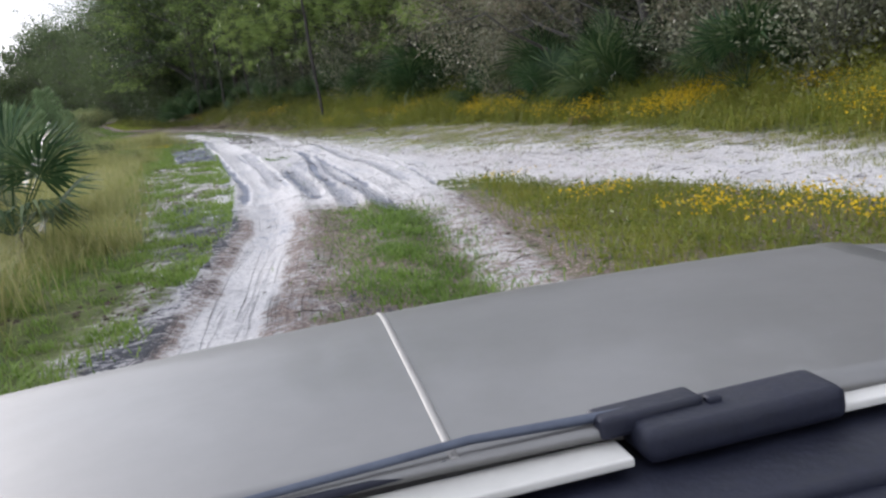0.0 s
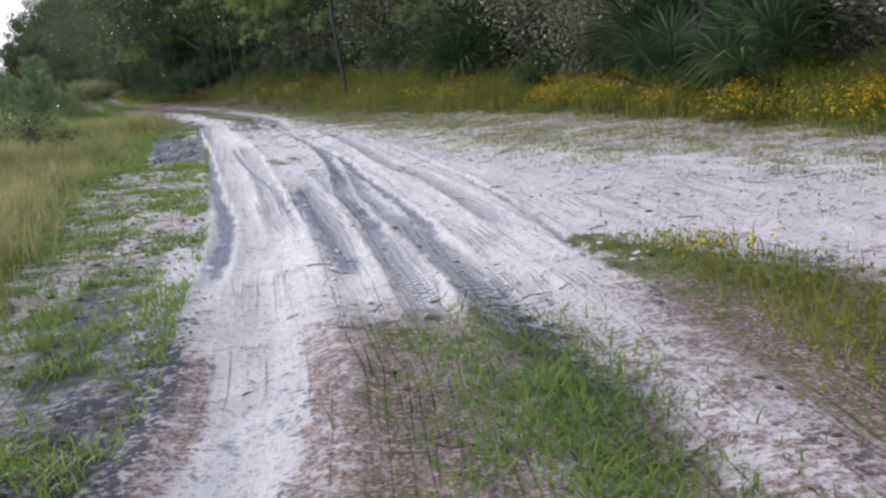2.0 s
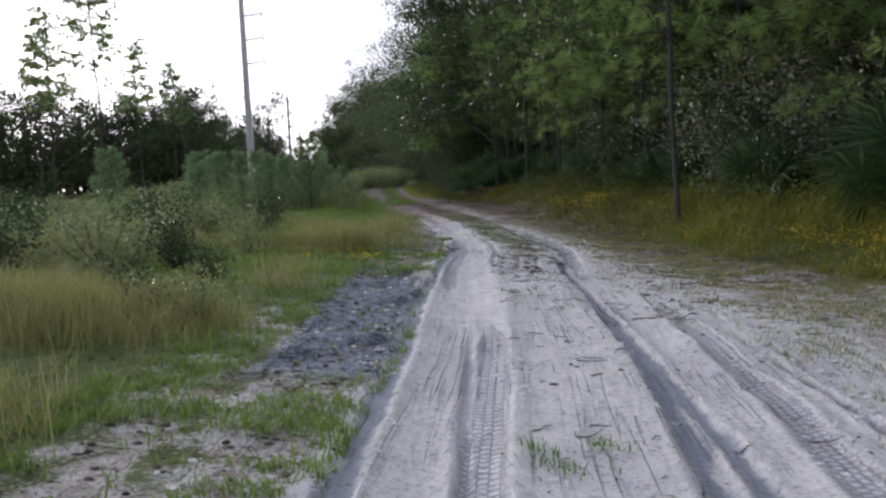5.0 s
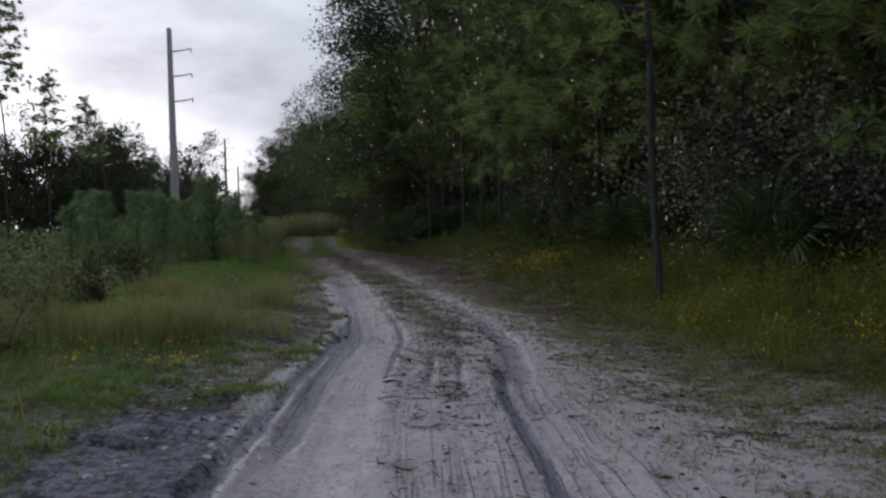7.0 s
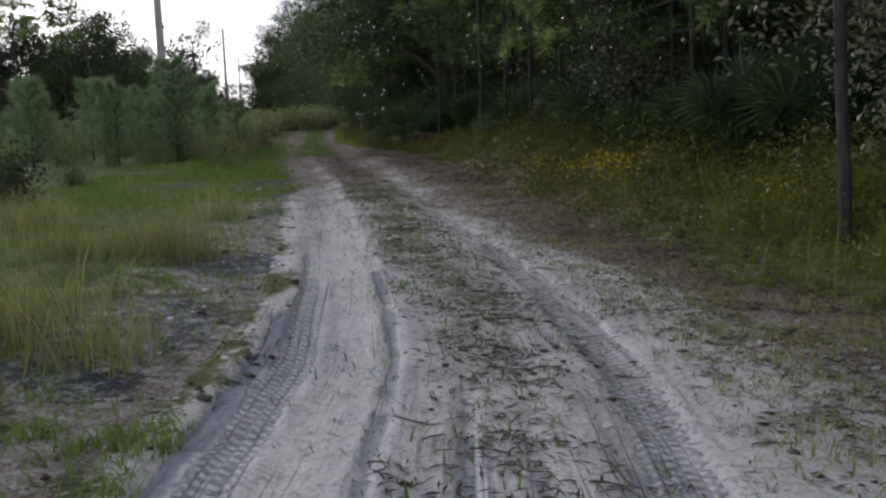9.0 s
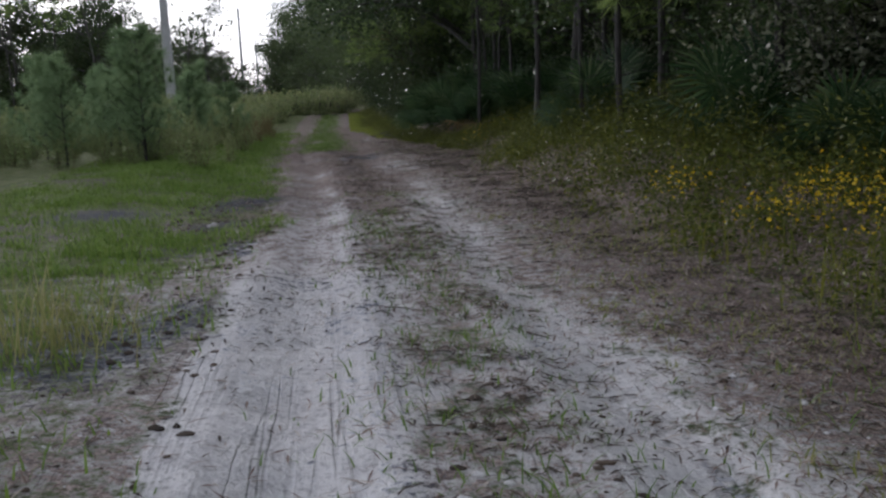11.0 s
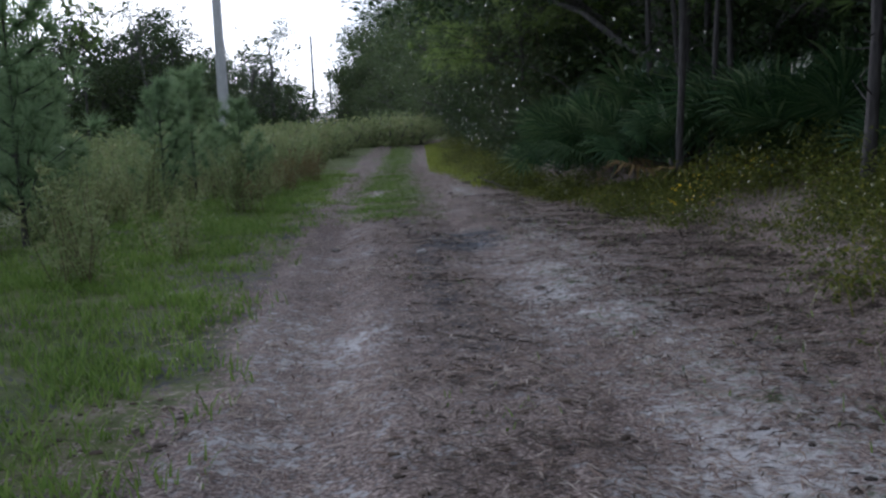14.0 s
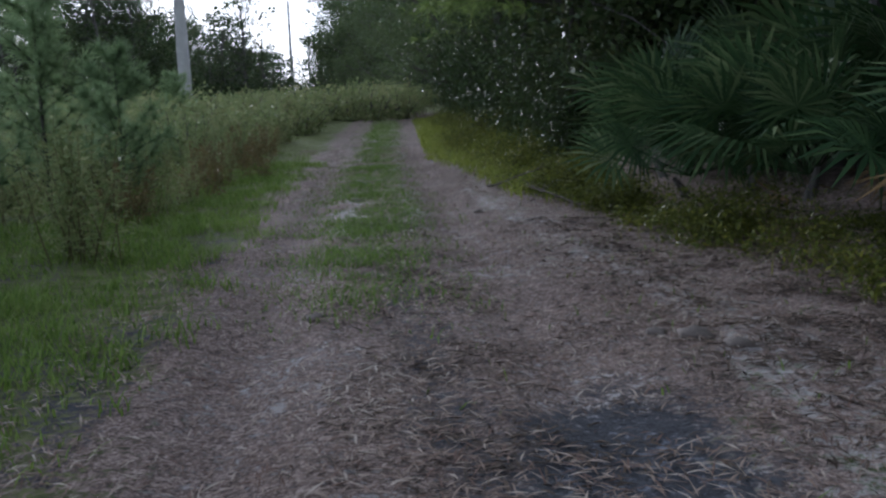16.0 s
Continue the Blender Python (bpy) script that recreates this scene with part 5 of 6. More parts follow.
for _ in range(30):
    y1 = rnd.uniform(72, 115)
    BUSHES[rnd.randrange(2)].put(float(forest(y1)) + rnd.uniform(1.0, 5.0), y1, rnd.uniform(0, 360), rnd.uniform(1.4, 2.0))
# bushes that hang over the far end of the track
for px0, py0, s in ((-0.6, 72.0, 0.8), (-1.0, 74.5, 1.0), (-1.6, 78.0, 1.1), (-2.2, 81.5, 1.2), (-3.0, 86.0, 1.2), (-3.9, 91.0, 1.3), (-4.8, 96.0, 1.3)):
    BUSHES[rnd.randrange(2)].put(px0, py0, rnd.uniform(0, 360), s)

# pines whose pale needles hang low over the forest edge
EDGE_PINES = [Kind(lambda s=s: pine(260 + s, 11.0, 2.2, 0.02, "forest edge pine with low hanging yellow-green needles", reach=2.4, dense=1.8, per=38, tuft=0.38)) for s in range(2)]
for py0, out, s in ((29, 1.6, 0.9), (31.5, 0.9, 0.8), (34, 1.8, 1.05), (44, 0.9, 0.9), (48, 0.8, 0.95), (36.5, 2.4, 1.1), (38.5, 1.2, 1.0), (41.5, 2.0, 1.15), (46, 1.4, 1.0), (50, 2.2, 1.1), (54, 1.7, 1.0), (73, 1.6, 1.0), (79, 1.2, 1.1), (88, 1.5, 1.1), (99, 1.2, 1.2), (112, 1.0, 1.2)):
    EDGE_PINES[rnd.randrange(2)].put(float(forest(py0)) + out - 0.9, py0, rnd.uniform(0, 360), s)
# low pines that hang towards the track
for px0, py0, s in ((6.4, 53.0, 1.0), (5.6, 60.5, 1.1), (7.9, 47.5, 0.9), (4.4, 67.5, 1.1), (3.2, 72.0, 1.2), (9.6, 42.0, 0.9), (7.4, 57.5, 1.3), (2.0, 77.0, 1.2), (0.6, 84.0, 1.2)):
    LOW_PINES[rnd.randrange(2)].put(px0, py0, rnd.uniform(0, 360), s)

for px0, py0, s in ((8.7, 38.3, 1.25), (9.6, 36.6, 1.3), (10.9, 27.6, 1.2), (11.6, 25.8, 1.3), (10.6, 24.4, 0.9), (12.6, 16.0, 1.2), (12.4, 12.5, 1.1), (10.4, 34.8, 1.1), (7.0, 46.0, 1.0)):
    MYRTLES[rnd.randrange(2)].put(px0, py0, rnd.uniform(0, 360), s)

# saw palmettos
for px0, py0, s in ((0.55, 9.3, 0.95), (9.5, 30.4, 1.5), (10.4, 33.0, 1.3), (10.5, 20.4, 1.05), (10.9, 18.0, 1.2), (11.6, 18.9, 1.3), (11.7, 14.2, 1.2), (11.3, 22.5, 1.3), (8.6, 36.0, 1.1), (10.9, 35.7, 1.2), (7.5, 42.7, 1.2), (7.0, 44.2, 0.9), (6.3, 45.0, 0.7), (8.2, 41.0, 1.2), (4.5, 53.5, 1.0), (5.9, 46.7, 1.1),
                    (1.3, 64.6, 1.05), (3.6, 61.9, 1.05), (0.5, 66.3, 1.0), (1.0, 65.5, 1.0), (1.9, 66.0, 1.3), (3.1, 62.3, 1.15), (3.5, 61.2, 1.1), (4.2, 60.4, 1.1), (0.4, 67.7, 1.05), (2.7, 65.0, 1.35), (3.3, 64.2, 1.3), (5.0, 62.5, 1.5), (0.6, 69.2, 1.15), (1.8, 67.6, 1.45), (3.1, 66.2, 1.5), (5.0, 58.6, 1.1), (9.9, 32.9, 1.0), (10.3, 25.6, 0.9), (8.9, 40.0, 1.0), (6.9, 47.5, 1.2), (5.6, 56.0, 1.2), (5.1, 54.4, 1.2)):
    PALMS[rnd.randrange(3)].put(px0, py0, rnd.uniform(0, 360), s)
Kind(lambda: palmetto(440, 17, 5, "saw palmetto with several dry orange fan leaves")).put(2.2, 62.9, 40, 1.1)
Kind(lambda: sabal(450, 5.2)).put(-2.4, 84.0, 0, 1.0)

# the open side: young pines, weeds and shrubs
for px0, py0, s in ((-6.25, 58.5, 1.36), (-7.8, 57.4, 1.05), (-6.5, 67.3, 0.85), (-7.7, 67.6, 1.15), (-8.9, 59.2, 1.15), (-8.6, 71.3, 0.7), (-10.5, 62.0, 1.2), (-13.9, 64.9, 1.2), (-12.2, 83.3, 0.9), (-9.6, 73.6, 0.6), (-9.4, 52.6, 0.9), (-9.4, 55.0, 1.1), (-11.1, 67.1, 1.1), (-15.0, 57.0, 1.3), (-7.2, 60.5, 1.0), (-8.3, 62.0, 1.05), (-6.9, 64.2, 0.95), (-9.6, 64.5, 1.1), (-11.8, 60.0, 1.2)):
    YOUNG[rnd.randrange(2)].put(px0, py0, rnd.uniform(0, 360), s)
for _ in range(250):
    y1 = rnd.uniform(12, 125)
    gl = float(grass_left(y1))
    gap = 2.6 if y1 < 60 else 1.6
    x1 = gl - gap - (rnd.random() ** 1.5) * (26 + y1 * 0.25)
    if y1 < 46 and x1 > -2.5 - rnd.random():
        continue
    k = rnd.random()
    if k < 0.5:
        WEEDS[rnd.randrange(2)].put(x1, y1, rnd.uniform(0, 360), rnd.uniform(0.55, 1.0))
    elif k < 0.92:
        FIELD[rnd.randrange(2)].put(x1, y1, rnd.uniform(0, 360), rnd.uniform(0.5, 1.0))
    else:
        RUSTY.put(x1, y1, rnd.uniform(0, 360), rnd.uniform(0.7, 1.1))
for px0, py0 in ((-6.3, 69.4), (-6.8, 71.2), (-6.5, 72.8), (-7.4, 74.5), (-7.6, 76.0), (-5.9, 66.2), (-8.0, 78.5)):
    RUSTY.put(px0, py0, rnd.uniform(0, 360), rnd.uniform(0.8, 1.1))
for px0, py0, s in ((0.6, 24.1, 0.45), (-2.0, 27.9, 0.8), (-5.3, 34.9, 0.9), (-0.8, 30.7, 0.5), (-1.6, 33.0, 0.7), (-3.4, 30.5, 0.9), (-3.8, 38.0, 0.9)):
    FIELD[rnd.randrange(2)].put(px0, py0, rnd.uniform(0, 360), s)
for _ in range(16):
    FIELD[rnd.randrange(2)].put(rnd.uniform(-8, -1.8), rnd.uniform(21, 42), rnd.uniform(0, 360), rnd.uniform(0.5, 0.95))
DARK_FIELD = [Kind(lambda s=s: shrub(350 + s, 1.3, 0.95, OAK_LEAF, 0.09, 1500, name="field_shrub", label="rounded dark green shrub in the tall field grass", group="field shrubs")) for s in range(2)]
for px0, py0, s in ((-1.2, 28.6, 0.6), (-0.4, 27.4, 0.45), (-3.2, 27.0, 0.9), (-4.6, 28.4, 1.1), (-5.6, 26.0, 1.0), (-2.6, 31.6, 0.8), (-6.4, 30.5, 1.2), (-4.0, 33.5, 0.9), (-7.6, 34.0, 1.2), (-2.2, 36.5, 0.7), (-5.8, 38.5, 1.1), (-8.5, 27.5, 1.2), (-3.6, 42.0, 0.8), (-6.8, 43.5, 1.1), (-9.5, 40.0, 1.3), (-4.8, 22.5, 0.9), (-6.6, 19.5, 1.0), (-0.2, 24.6, 0.4)):
    DARK_FIELD[rnd.randrange(2)].put(px0, py0, rnd.uniform(0, 360), s)
# the field's scrub closes the view where the track bends away
for _ in range(90):
    y1 = rnd.uniform(85, 175)
    x1 = float(grass_left(y1)) - 0.8 - rnd.random() * 34 + (8 if y1 > 118 else 0)
    (FIELD if rnd.random() < 0.6 else WEEDS)[rnd.randrange(2)].put(x1, y1, rnd.uniform(0, 360), rnd.uniform(1.0, 1.7))

for _ in range(46):
    y1 = rnd.uniform(103, 122)
    x1 = float(grass_left(y1)) + rnd.uniform(-2, 1) + (y1 - 103) * 0.25 + rnd.random() * 3
    (FIELD if rnd.random() < 0.5 else WEEDS)[rnd.randrange(2)].put(x1, y1, rnd.uniform(0, 360), rnd.uniform(0.6, 1.8))
for _ in range(150):
    y1 = rnd.uniform(76, 112)
    x1 = float(grass_left(y1)) - 1.4 - rnd.random() ** 1.2 * 16
    SCRUB.put(x1, y1, rnd.uniform(0, 360), rnd.uniform(0.45, 1.45))
for _ in range(60):
    y1 = rnd.uniform(60, 82)
    x1 = float(grass_left(y1)) - 2.0 - rnd.random() * 11
    FIELD[rnd.randrange(2)].put(x1, y1, rnd.uniform(0, 360), rnd.uniform(0.45, 0.8))
for _ in range(70):
    y1 = rnd.uniform(95, 122)
    SCRUB.put(float(grass_left(y1)) + 3.0 - rnd.random() * 16, y1, rnd.uniform(0, 360), rnd.uniform(0.45, 1.6))
for _ in range(130):
    y1 = rnd.uniform(55, 100)
    x1 = float(grass_left(y1)) - 1.1 - rnd.random() ** 1.3 * 11
    WEEDS[rnd.randrange(2)].put(x1, y1, rnd.uniform(0, 360), rnd.uniform(0.55, 1.15))
# the tree line beyond the power line
far_line = line([(-130, 98), (-95, 104), (-72, 112), (-52, 128), (-42, 146), (-42, 168)])
for i in range(66):
    x1 = -125 + 84 * i / 65 + rnd.uniform(-2, 2)
    BIG_OAKS.put(x1, float(far_line(x1)) + rnd.uniform(0, 14), rnd.uniform(0, 360), rnd.uniform(1.35, 1.9))
    FAR_OAKS.put(x1 + rnd.uniform(-1, 1), float(far_line(x1)) + rnd.uniform(-3, 0), rnd.uniform(0, 360), rnd.uniform(0.6, 0.9))
    for back in (12,):
        FAR_OAKS.put(x1 + rnd.uniform(-2, 2), float(far_line(x1)) + back + rnd.uniform(-3, 3), rnd.uniform(0, 360), rnd.uniform(1.2, 1.65))
    far_bushes.append((x1 + rnd.uniform(-2, 2), float(far_line(x1)) + 9, rnd.uniform(2.4, 3.2)))
    far_bushes.append((x1 + rnd.uniform(-2, 2), float(far_line(x1)) - 1.5 + rnd.uniform(-2, 2), rnd.uniform(1.6, 2.2)))
for i in range(40):
    y1 = 140 + 150 * i / 39
    BIG_OAKS.put(-40 - (y1 - 140) * 0.17 - rnd.uniform(0, 10), y1, rnd.uniform(0, 360), rnd.uniform(1.3, 1.8))
    far_bushes.append((-36 - (y1 - 140) * 0.19, y1 - 2, rnd.uniform(1.4, 2.0)))
    far_bushes.append((-44 - (y1 - 140) * 0.19, y1, rnd.uniform(2.4, 3.2)))
    FAR_OAKS.put(-50 - (y1 - 140) * 0.17 - rnd.uniform(0, 10), y1, rnd.uniform(0, 360), rnd.uniform(1.2, 1.6))
for px0, py0, s in ((-36, 102, 1.75), (-33.0, 104, 1.15), (-30.5, 106, 1.0), (-41, 100, 1.2), (-44, 108, 1.5), (-60, 112, 1.5)):
    TALL_PINES[rnd.randrange(2)].put(px0, py0, rnd.uniform(0, 360), s)
for i in range(26):
    k = i % 13
    BIG_OAKS.put(-33.5 + 1.3 * k + rnd.uniform(-1, 1), 200 + rnd.uniform(-9, 9) - 2.5 * k, rnd.uniform(0, 360), min(1.85, 1.25 + 0.09 * k) * rnd.uniform(0.95, 1.1))
    far_bushes.append((-34 + 1.3 * k, 193 - 2.5 * k + rnd.uniform(-3, 3), rnd.uniform(1.6, 2.4)))
for i in range(34):
    x1 = -100 + rnd.uniform(0, 90)
    FAR_OAKS.put(x1, 405 + rnd.uniform(0, 60), rnd.uniform(0, 360), rnd.uniform(1.0, 1.7))
    far_bushes.append((x1 + 4, 398 + rnd.uniform(0, 20), rnd.uniform(2, 3)))


BIG_OAKS.grow("woods", "tall dark tree line beyond the open field", "woods")
SCRUB.grow("scrub", "low grey-green scrub across the open field", "shrubs")
LINE_OAKS.grow("woods", "dark green woods where the track bends away", "woods")
FAR_OAKS.grow("woods", "dark green broadleaf woods behind the track and the field", "woods")


def undergrowth(places):
    """Dense low growth under the trees, in one mesh."""
    r = np.random.default_rng(17)
    p = np.array(places)
    n = 320
    ball = r.normal(size=(len(p), n, 3))
    ball *= (r.uniform(0.2, 1, (len(p), n, 1)) ** 0.5) / np.linalg.norm(ball, axis=-1, keepdims=True)
    ball *= np.array([1.1, 1.1, 1.25]) * (1 + 0.35 * np.sin(3 * ball[..., :1] + 5 * ball[..., 1:2] + p[:, None, :1]))
    ball[..., 2] = np.abs(ball[..., 2] + 0.9)
    base = np.stack([p[:, 0], p[:, 1], land(p[:, 0], p[:, 1])], 1)[:, None]
    at = (base + ball * p[:, 2][:, None, None]).reshape(-1, 3)
    size = np.repeat(p[:, 2], n)[:, None]
    return leaves("undergrowth", at, 0.26 * size, 0.14 * size, OAK_LEAF, r)


stuff("undergrowth", undergrowth(far_bushes), "dense dark undergrowth beneath the forest trees", "bushes")


# ---- fallen branches ----
BLEACHED = plain("bleached_wood", (0.22, 0.21, 0.20), (0.46, 0.44, 0.42), 0.85, 0, 5, 0.4)


def fallen_branch(seed, length, mat, label, rise=0.25):
    r = np.random.default_rng(seed)
    branch = empty("fallen_branch", label, "branch", "fallen branches")
    main = limb((0, 0, 0.03), (1, 0, rise), length, 0.02, r, 7, 0.02, 0.2)
    runs = [main]
    for i in (2, 3, 4, 5):
        a = r.uniform(-1.2, 1.2)
        runs.append(limb(main[0][i], (np.cos(a) * 0.8, np.sin(a), r.uniform(0.0, 0.7)), length * r.uniform(0.25, 0.45), 0.009, r, 4, 0.0, 0.2))
    piece("limb", tubes("limb", runs, mat, 6), branch)
    return branch


PALE_BRANCH = Kind(lambda: fallen_branch(700, 0.9, BLEACHED, "pale bleached dead branch in the roadside weeds", 0.45))
DARK_BRANCH = Kind(lambda: fallen_branch(701, 0.9, TWIG, "dark dead branch lying beside the track", 0.02))
PALE_BRANCH.put(4.2, 49.4, 25, 1.0).location.z += 0.06
for px0, py0, turn, s in ((-2.0, 69.7, 10, 1.0), (-0.6, 66.9, 160, 0.9), (0.2, 68.2, 40, 0.8), (-1.3, 67.6, 70, 0.6), (0.9, 62.6, 15, 0.7), (7.2, 23.4, 20, 0.6)):
    DARK_BRANCH.put(px0, py0, turn, s)
# clods of earth and a pale stone on the track
def clod(seed, mat, label, name):
    r = np.random.default_rng(seed)
    bm = bmesh.new()
    bmesh.ops.create_icosphere(bm, subdivisions=2, radius=1.0)
    for v in bm.verts:
        k = 1 + 0.35 * (noise.noise(v.co * 1.7 + Vector((seed, 0, 0)))) + 0.1 * r.normal()
        v.co = Vector((v.co.x * k, v.co.y * k, v.co.z * k * 0.55))
    thing = tagged(part(name, bm, mat, None), label, name, "clods on the track")
    return thing


CLOD = Kind(lambda: clod(1, TWIG, "dark clod of earth on the track", "clod"))
for px0, py0, s in ((-2.49, 61.3, 0.07), (-0.25, 60.8, 0.10), (-0.05, 60.6, 0.08), (-0.45, 60.9, 0.06), (-2.2, 58.3, 0.06), (-1.9, 66.8, 0.06), (0.3, 55.4, 0.05)):
    CLOD.put(px0, py0, px0 * 100, s)
STONE = Kind(lambda: clod(5, BLEACHED, "small pale stone on the ground", "stone"))
for px0, py0, s in ((-1.07, 57.7, 0.06), (-0.62, 45.5, 0.08), (1.6, 17.0, 0.09), (-0.5, 47.6, 0.05), (1.7, 33.6, 0.05)):
    STONE.put(px0, py0, px0 * 70, s)


# ---- power line poles ----
def power_pole():
    pole = empty("power_pole", "tall grey concrete power pole with three steel arms", "pole", "power poles")
    n = 12
    piece("shaft", tubes("shaft", [(np.stack([np.zeros(n), np.zeros(n), np.linspace(-0.6, 23.3, n)], 1), np.linspace(0.52, 0.27, n))], CONCRETE, 12), pole)
    for k, z in enumerate((20.7, 17.9, 15.1)):
        t = np.linspace(0, 1, 5)
        arm = (np.stack([0.2 + 2.2 * t, 0 * t, z + 0.25 * t ** 2], 1), np.linspace(0.09, 0.06, 5))
        a = piece("arm", tubes("arm", [arm], STEEL, 6), pole)
        end = (np.array([(2.4, 0, z + 0.27), (2.4, 0, z + 0.05), (2.4, 0, z - 0.2)]), np.array([0.05, 0.08, 0.05]))
        piece("insulator", tubes("insulator", [end], CONCRETE, 6), a)
    return pole


POLE = Kind(power_pole)
for px0, py0, s, turn in ((-29.3, 127.6, 1.0, 0), (-64.3, 286, 1.08, 0), (-83.4, 378, 1.0, 0)):
    POLE.put(px0, py0, turn, s)


# ---- the car that the walk starts in: grey bonnet, wings, scuttle and wipers ----
def car():
    paint = plain("grey_car_paint", (0.175, 0.172, 0.168), (0.205, 0.20, 0.195), 0.44, 0.55, 2.0, coat=0.12)
    pale = plain("pale_trim", (0.50, 0.485, 0.45), (0.62, 0.60, 0.56), 0.4, 0.0, 4.0)
    black = plain("black_plastic", (0.003, 0.004, 0.012), (0.008, 0.010, 0.026), 0.65, 0.0, 9.0, 0.1)
    bluish = plain("wiper_metal", (0.05, 0.06, 0.09), (0.10, 0.115, 0.15), 0.35, 0.3, 5.0)
    rubber = plain("tyre_rubber", (0.015, 0.015, 0.015), (0.04, 0.04, 0.04), 0.85, 0.0, 12.0, 0.4)
    # pale colour that paints the highlight on the bonnet's crease
    strip = plain("crease_highlight", (0.22, 0.21, 0.20), (0.30, 0.29, 0.275), 0.6, 0.0, 4.0)
    vehicle = tagged(new("car"), "grey car with black wipers standing on the sandy track", "car")
    # metres: across (right), ahead, up, from the ground under the driver's eye
    vehicle.matrix_basis = pose(2.654, -0.826, 0.135, 0, 0, -3.5)
    mid = 0.10

    def sheet(name, across, ahead, height, mat, thick=0.012, label=""):
        bm = bmesh.new()
        top = [[bm.verts.new((a, d, height(a, d))) for a in across] for d in ahead]
        low = [[bm.verts.new((a, d, height(a, d) - thick)) for a in across] for d in ahead]
        n, m = len(ahead), len(across)
        for i in range(n - 1):
            for j in range(m - 1):
                bm.faces.new((top[i][j], top[i][j + 1], top[i + 1][j + 1], top[i + 1][j]))
                bm.faces.new((low[i][j], low[i + 1][j], low[i + 1][j + 1], low[i][j + 1]))
        for i in range(n - 1):
            bm.faces.new((top[i][0], top[i + 1][0], low[i + 1][0], low[i][0]))
            bm.faces.new((top[i][-1], low[i][-1], low[i + 1][-1], top[i + 1][-1]))
        for j in range(m - 1):
            bm.faces.new((top[0][j], low[0][j], low[0][j + 1], top[0][j + 1]))
            bm.faces.new((top[-1][j], top[-1][j + 1], low[-1][j + 1], low[-1][j]))
        return part(name, bm, mat, vehicle, label)

    def crown_of(a, d):
        o = (a - mid) / 0.9
        drop = max(0.0, d - 1.62)
        return 0.972 - 0.028 * o * o - 0.95 * drop * drop - 0.02 * max(0.0, 1.25 - d)

    sheet("bonnet", [mid - 0.80 + 1.75 * k / 28 for k in range(29)], [0.985 + 1.175 * k / 22 for k in range(23)], crown_of, paint)
    # crease ridge with its bright highlight as a paler colour
    sheet("bonnet_strip", [0.03 + mid + 0.005 * k for k in (-1, -0.5, 0, 0.5, 1)], [0.99 + 0.87 * k / 16 for k in range(17)],
          lambda a, d: crown_of(a, d) + 0.003 * (1 - abs(a - mid - 0.03) / 0.008), strip, 0.004, "raised crease along the bonnet's middle, its highlight painted pale")
    for side in (-1, 1):
        def wing(a, d, side=side):
            o = abs(a - mid) - (0.815 if side < 0 else 0.965)
            return crown_of(mid + (-0.80 if side < 0 else 0.95), d) - 0.012 - 1.1 * o * o * (1 + 2 * o)
        sheet("wing", sorted(mid + side * ((0.815 if side < 0 else 0.965) + 0.2 * k / 8) for k in range(9)), [0.70 + 1.40 * k / 20 for k in range(21)], wing, pale if side < 0 else paint, 0.015, "pale front wing" if side < 0 else "")

    def block(name, a, d, z, size, mat, parent=vehicle, turn=0.0, edge=0.012, label=""):
        bm = bmesh.new()
        bmesh.ops.create_cube(bm, size=1.0)
        bmesh.ops.scale(bm, vec=size, verts=bm.verts)
        bmesh.ops.bevel(bm, geom=bm.edges[:], offset=edge, segments=3, affect="EDGES", profile=0.6)
        bmesh.ops.rotate(bm, matrix=Matrix.Rotation(radians(turn), 3, "Z"), verts=bm.verts)
        bmesh.ops.translate(bm, vec=(a, d, z), verts=bm.verts)
        return part(name, bm, mat, parent, label)

    block("scuttle", mid, 0.945, 0.905, (1.62, 0.22, 0.03), black)
    block("scuttle_panel", mid - 0.07, 0.960, 0.940, (0.58, 0.062, 0.012), pale, turn=2, edge=0.004, label="pale panel under the windscreen")
    block("scuttle_panel", mid + 0.62, 0.985, 0.940, (0.34, 0.06, 0.012), pale, edge=0.004, label="pale panel under the windscreen")
    for k in range(9):
        block("grille_slat", mid - 0.57 + 0.026 * k, 0.945, 0.934, (0.012, 0.07, 0.008), pale, edge=0.002)
    block("wiper_cover", mid + 0.36, 0.985, 0.950, (0.25, 0.085, 0.040), black, turn=2, edge=0.014)
    block("wiper_mount", mid + 0.262, 1.005, 0.966, (0.13, 0.045, 0.026), black, turn=4, edge=0.007)
    block("wiper_spindle", mid + 0.34, 0.990, 0.972, (0.018, 0.018, 0.010), black, edge=0.004)
    runs = [(np.array([(mid + 0.24, 1.004, 0.972), (mid + 0.05, 0.998, 0.982), (mid - 0.2, 0.984, 0.974), (mid - 0.52, 0.955, 0.956)]), np.array([0.007, 0.006, 0.005, 0.004]))]
    piece("wiper_arm", tubes("wiper_arm", runs, bluish, 6), vehicle)
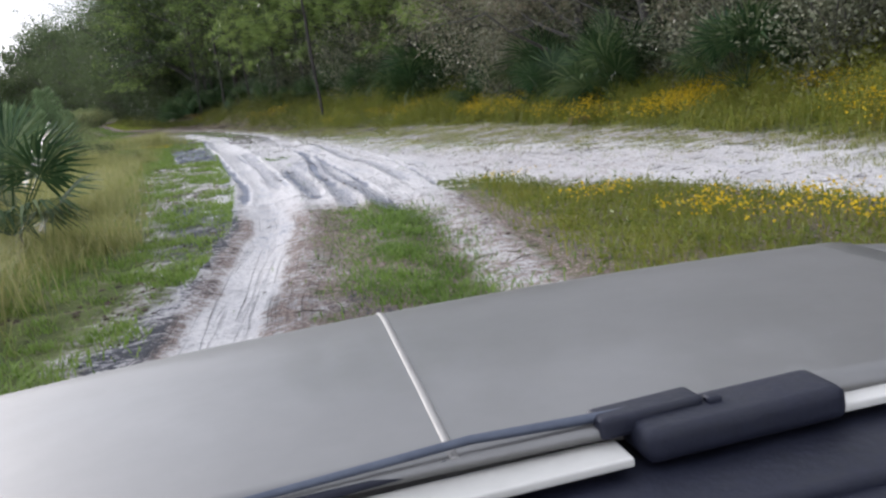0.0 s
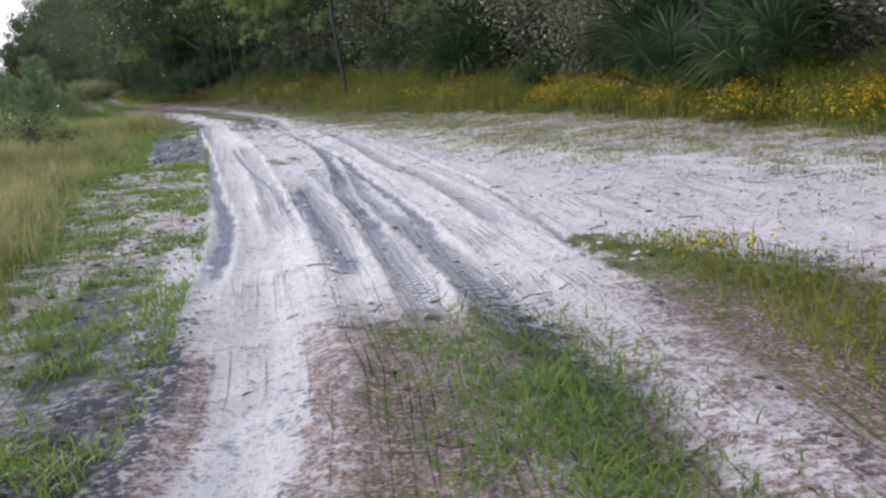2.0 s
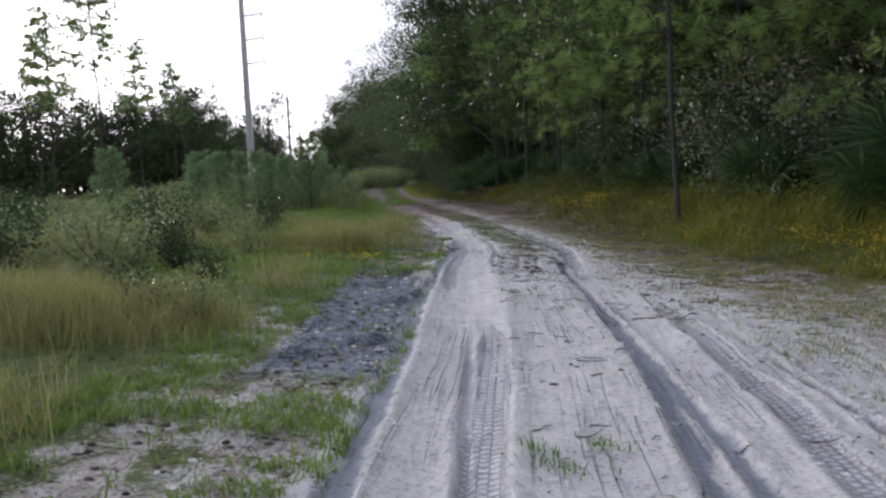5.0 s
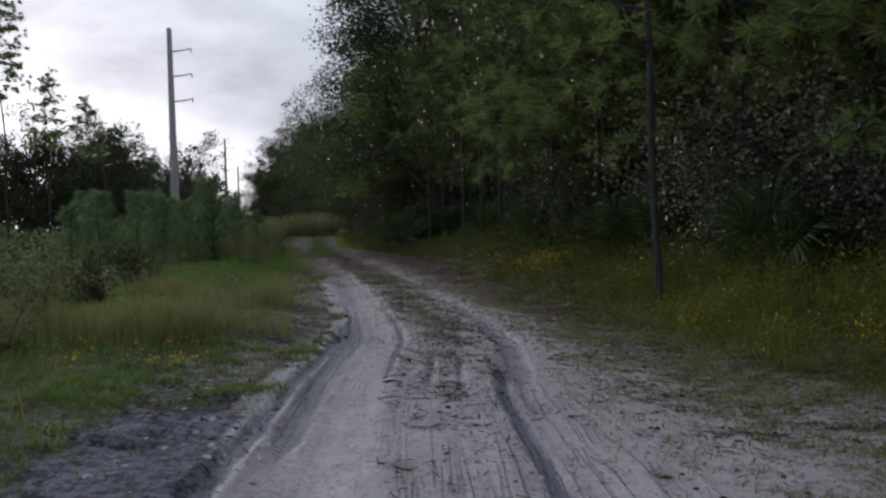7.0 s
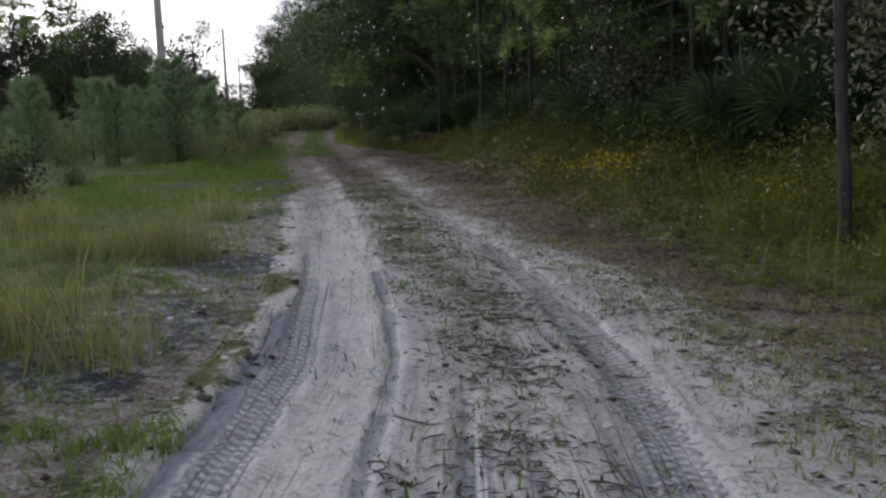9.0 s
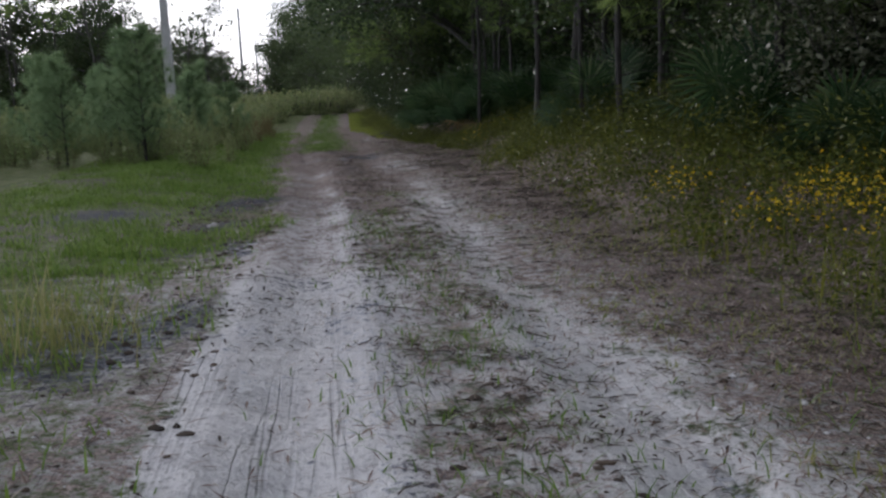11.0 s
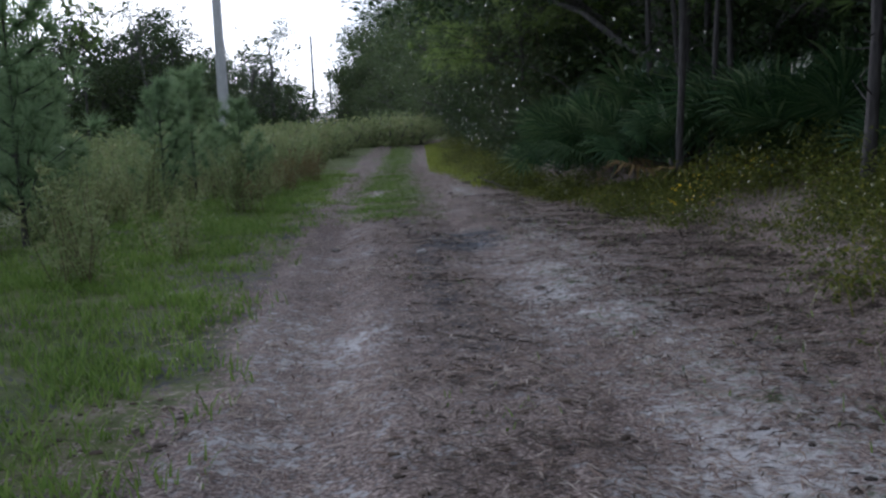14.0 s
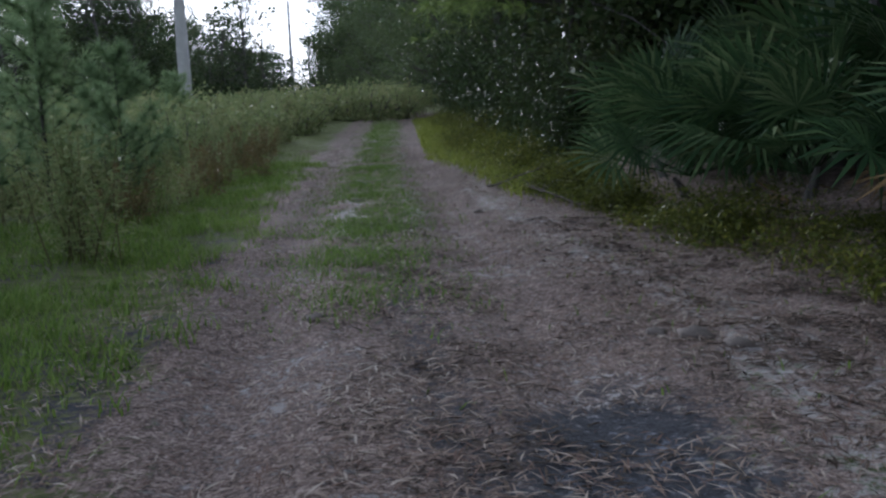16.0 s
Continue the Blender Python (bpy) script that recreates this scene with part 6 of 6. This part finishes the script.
    runs = [(np.array([(mid + 0.02, 0.994, 0.962), (mid - 0.35, 0.972, 0.956), (mid - 0.72, 0.95, 0.945)]), np.array([0.006, 0.009, 0.005]))]
    piece("wiper_blade", tubes("wiper_blade", runs, black, 5), vehicle)
    block("dashboard", mid + 0.30, 0.66, 0.855, (1.60, 0.46, 0.10), black, edge=0.035)
    block("dash_vent", mid + 0.42, 0.66, 0.912, (0.22, 0.07, 0.012), bluish, turn=4, edge=0.005, label="oblong air vent in the dashboard top")
    # sides, front and wheels below the bonnet
    block("front_panel", mid, 2.10, 0.52, (1.72, 0.12, 0.44), paint, edge=0.04)
    block("bumper", mid, 2.20, 0.38, (1.62, 0.16, 0.20), black, edge=0.05)
    for side in (-1, 1):
        block("side_panel", mid + side * 0.92, -0.25, 0.52, (0.10, 2.3, 0.46), paint, edge=0.04)
        block("wing_side", mid + side * 0.95, 1.85, 0.62, (0.08, 0.42, 0.34), paint, edge=0.03)
    block("floor_pan", mid, 0.2, 0.30, (1.5, 3.3, 0.06), black, edge=0.02)
    for side in (-1, 1):
        for d in (1.42, -1.15):
            wheel = bpy.data.objects.new("wheel", None)
            scene.collection.objects.link(wheel)
            wheel.parent = vehicle
            wheel.location = (mid + side * 0.82, d, 0.33)
            bm = bmesh.new()
            bmesh.ops.create_cone(bm, cap_ends=True, segments=28, radius1=0.34, radius2=0.34, depth=0.21)
            bmesh.ops.bevel(bm, geom=[e for e in bm.edges if len(e.link_faces) == 2 and max(len(f.verts) for f in e.link_faces) > 4], offset=0.045, segments=3, affect="EDGES")
            bmesh.ops.rotate(bm, matrix=Matrix.Rotation(radians(90), 3, "Y"), verts=bm.verts)
            part("tyre", bm, rubber, wheel)
            bm = bmesh.new()
            bmesh.ops.create_cone(bm, cap_ends=True, segments=20, radius1=0.20, radius2=0.17, depth=0.225)
            bmesh.ops.rotate(bm, matrix=Matrix.Rotation(radians(90), 3, "Y"), verts=bm.verts)
            part("rim", bm, STEEL, wheel)
    return vehicle


car()
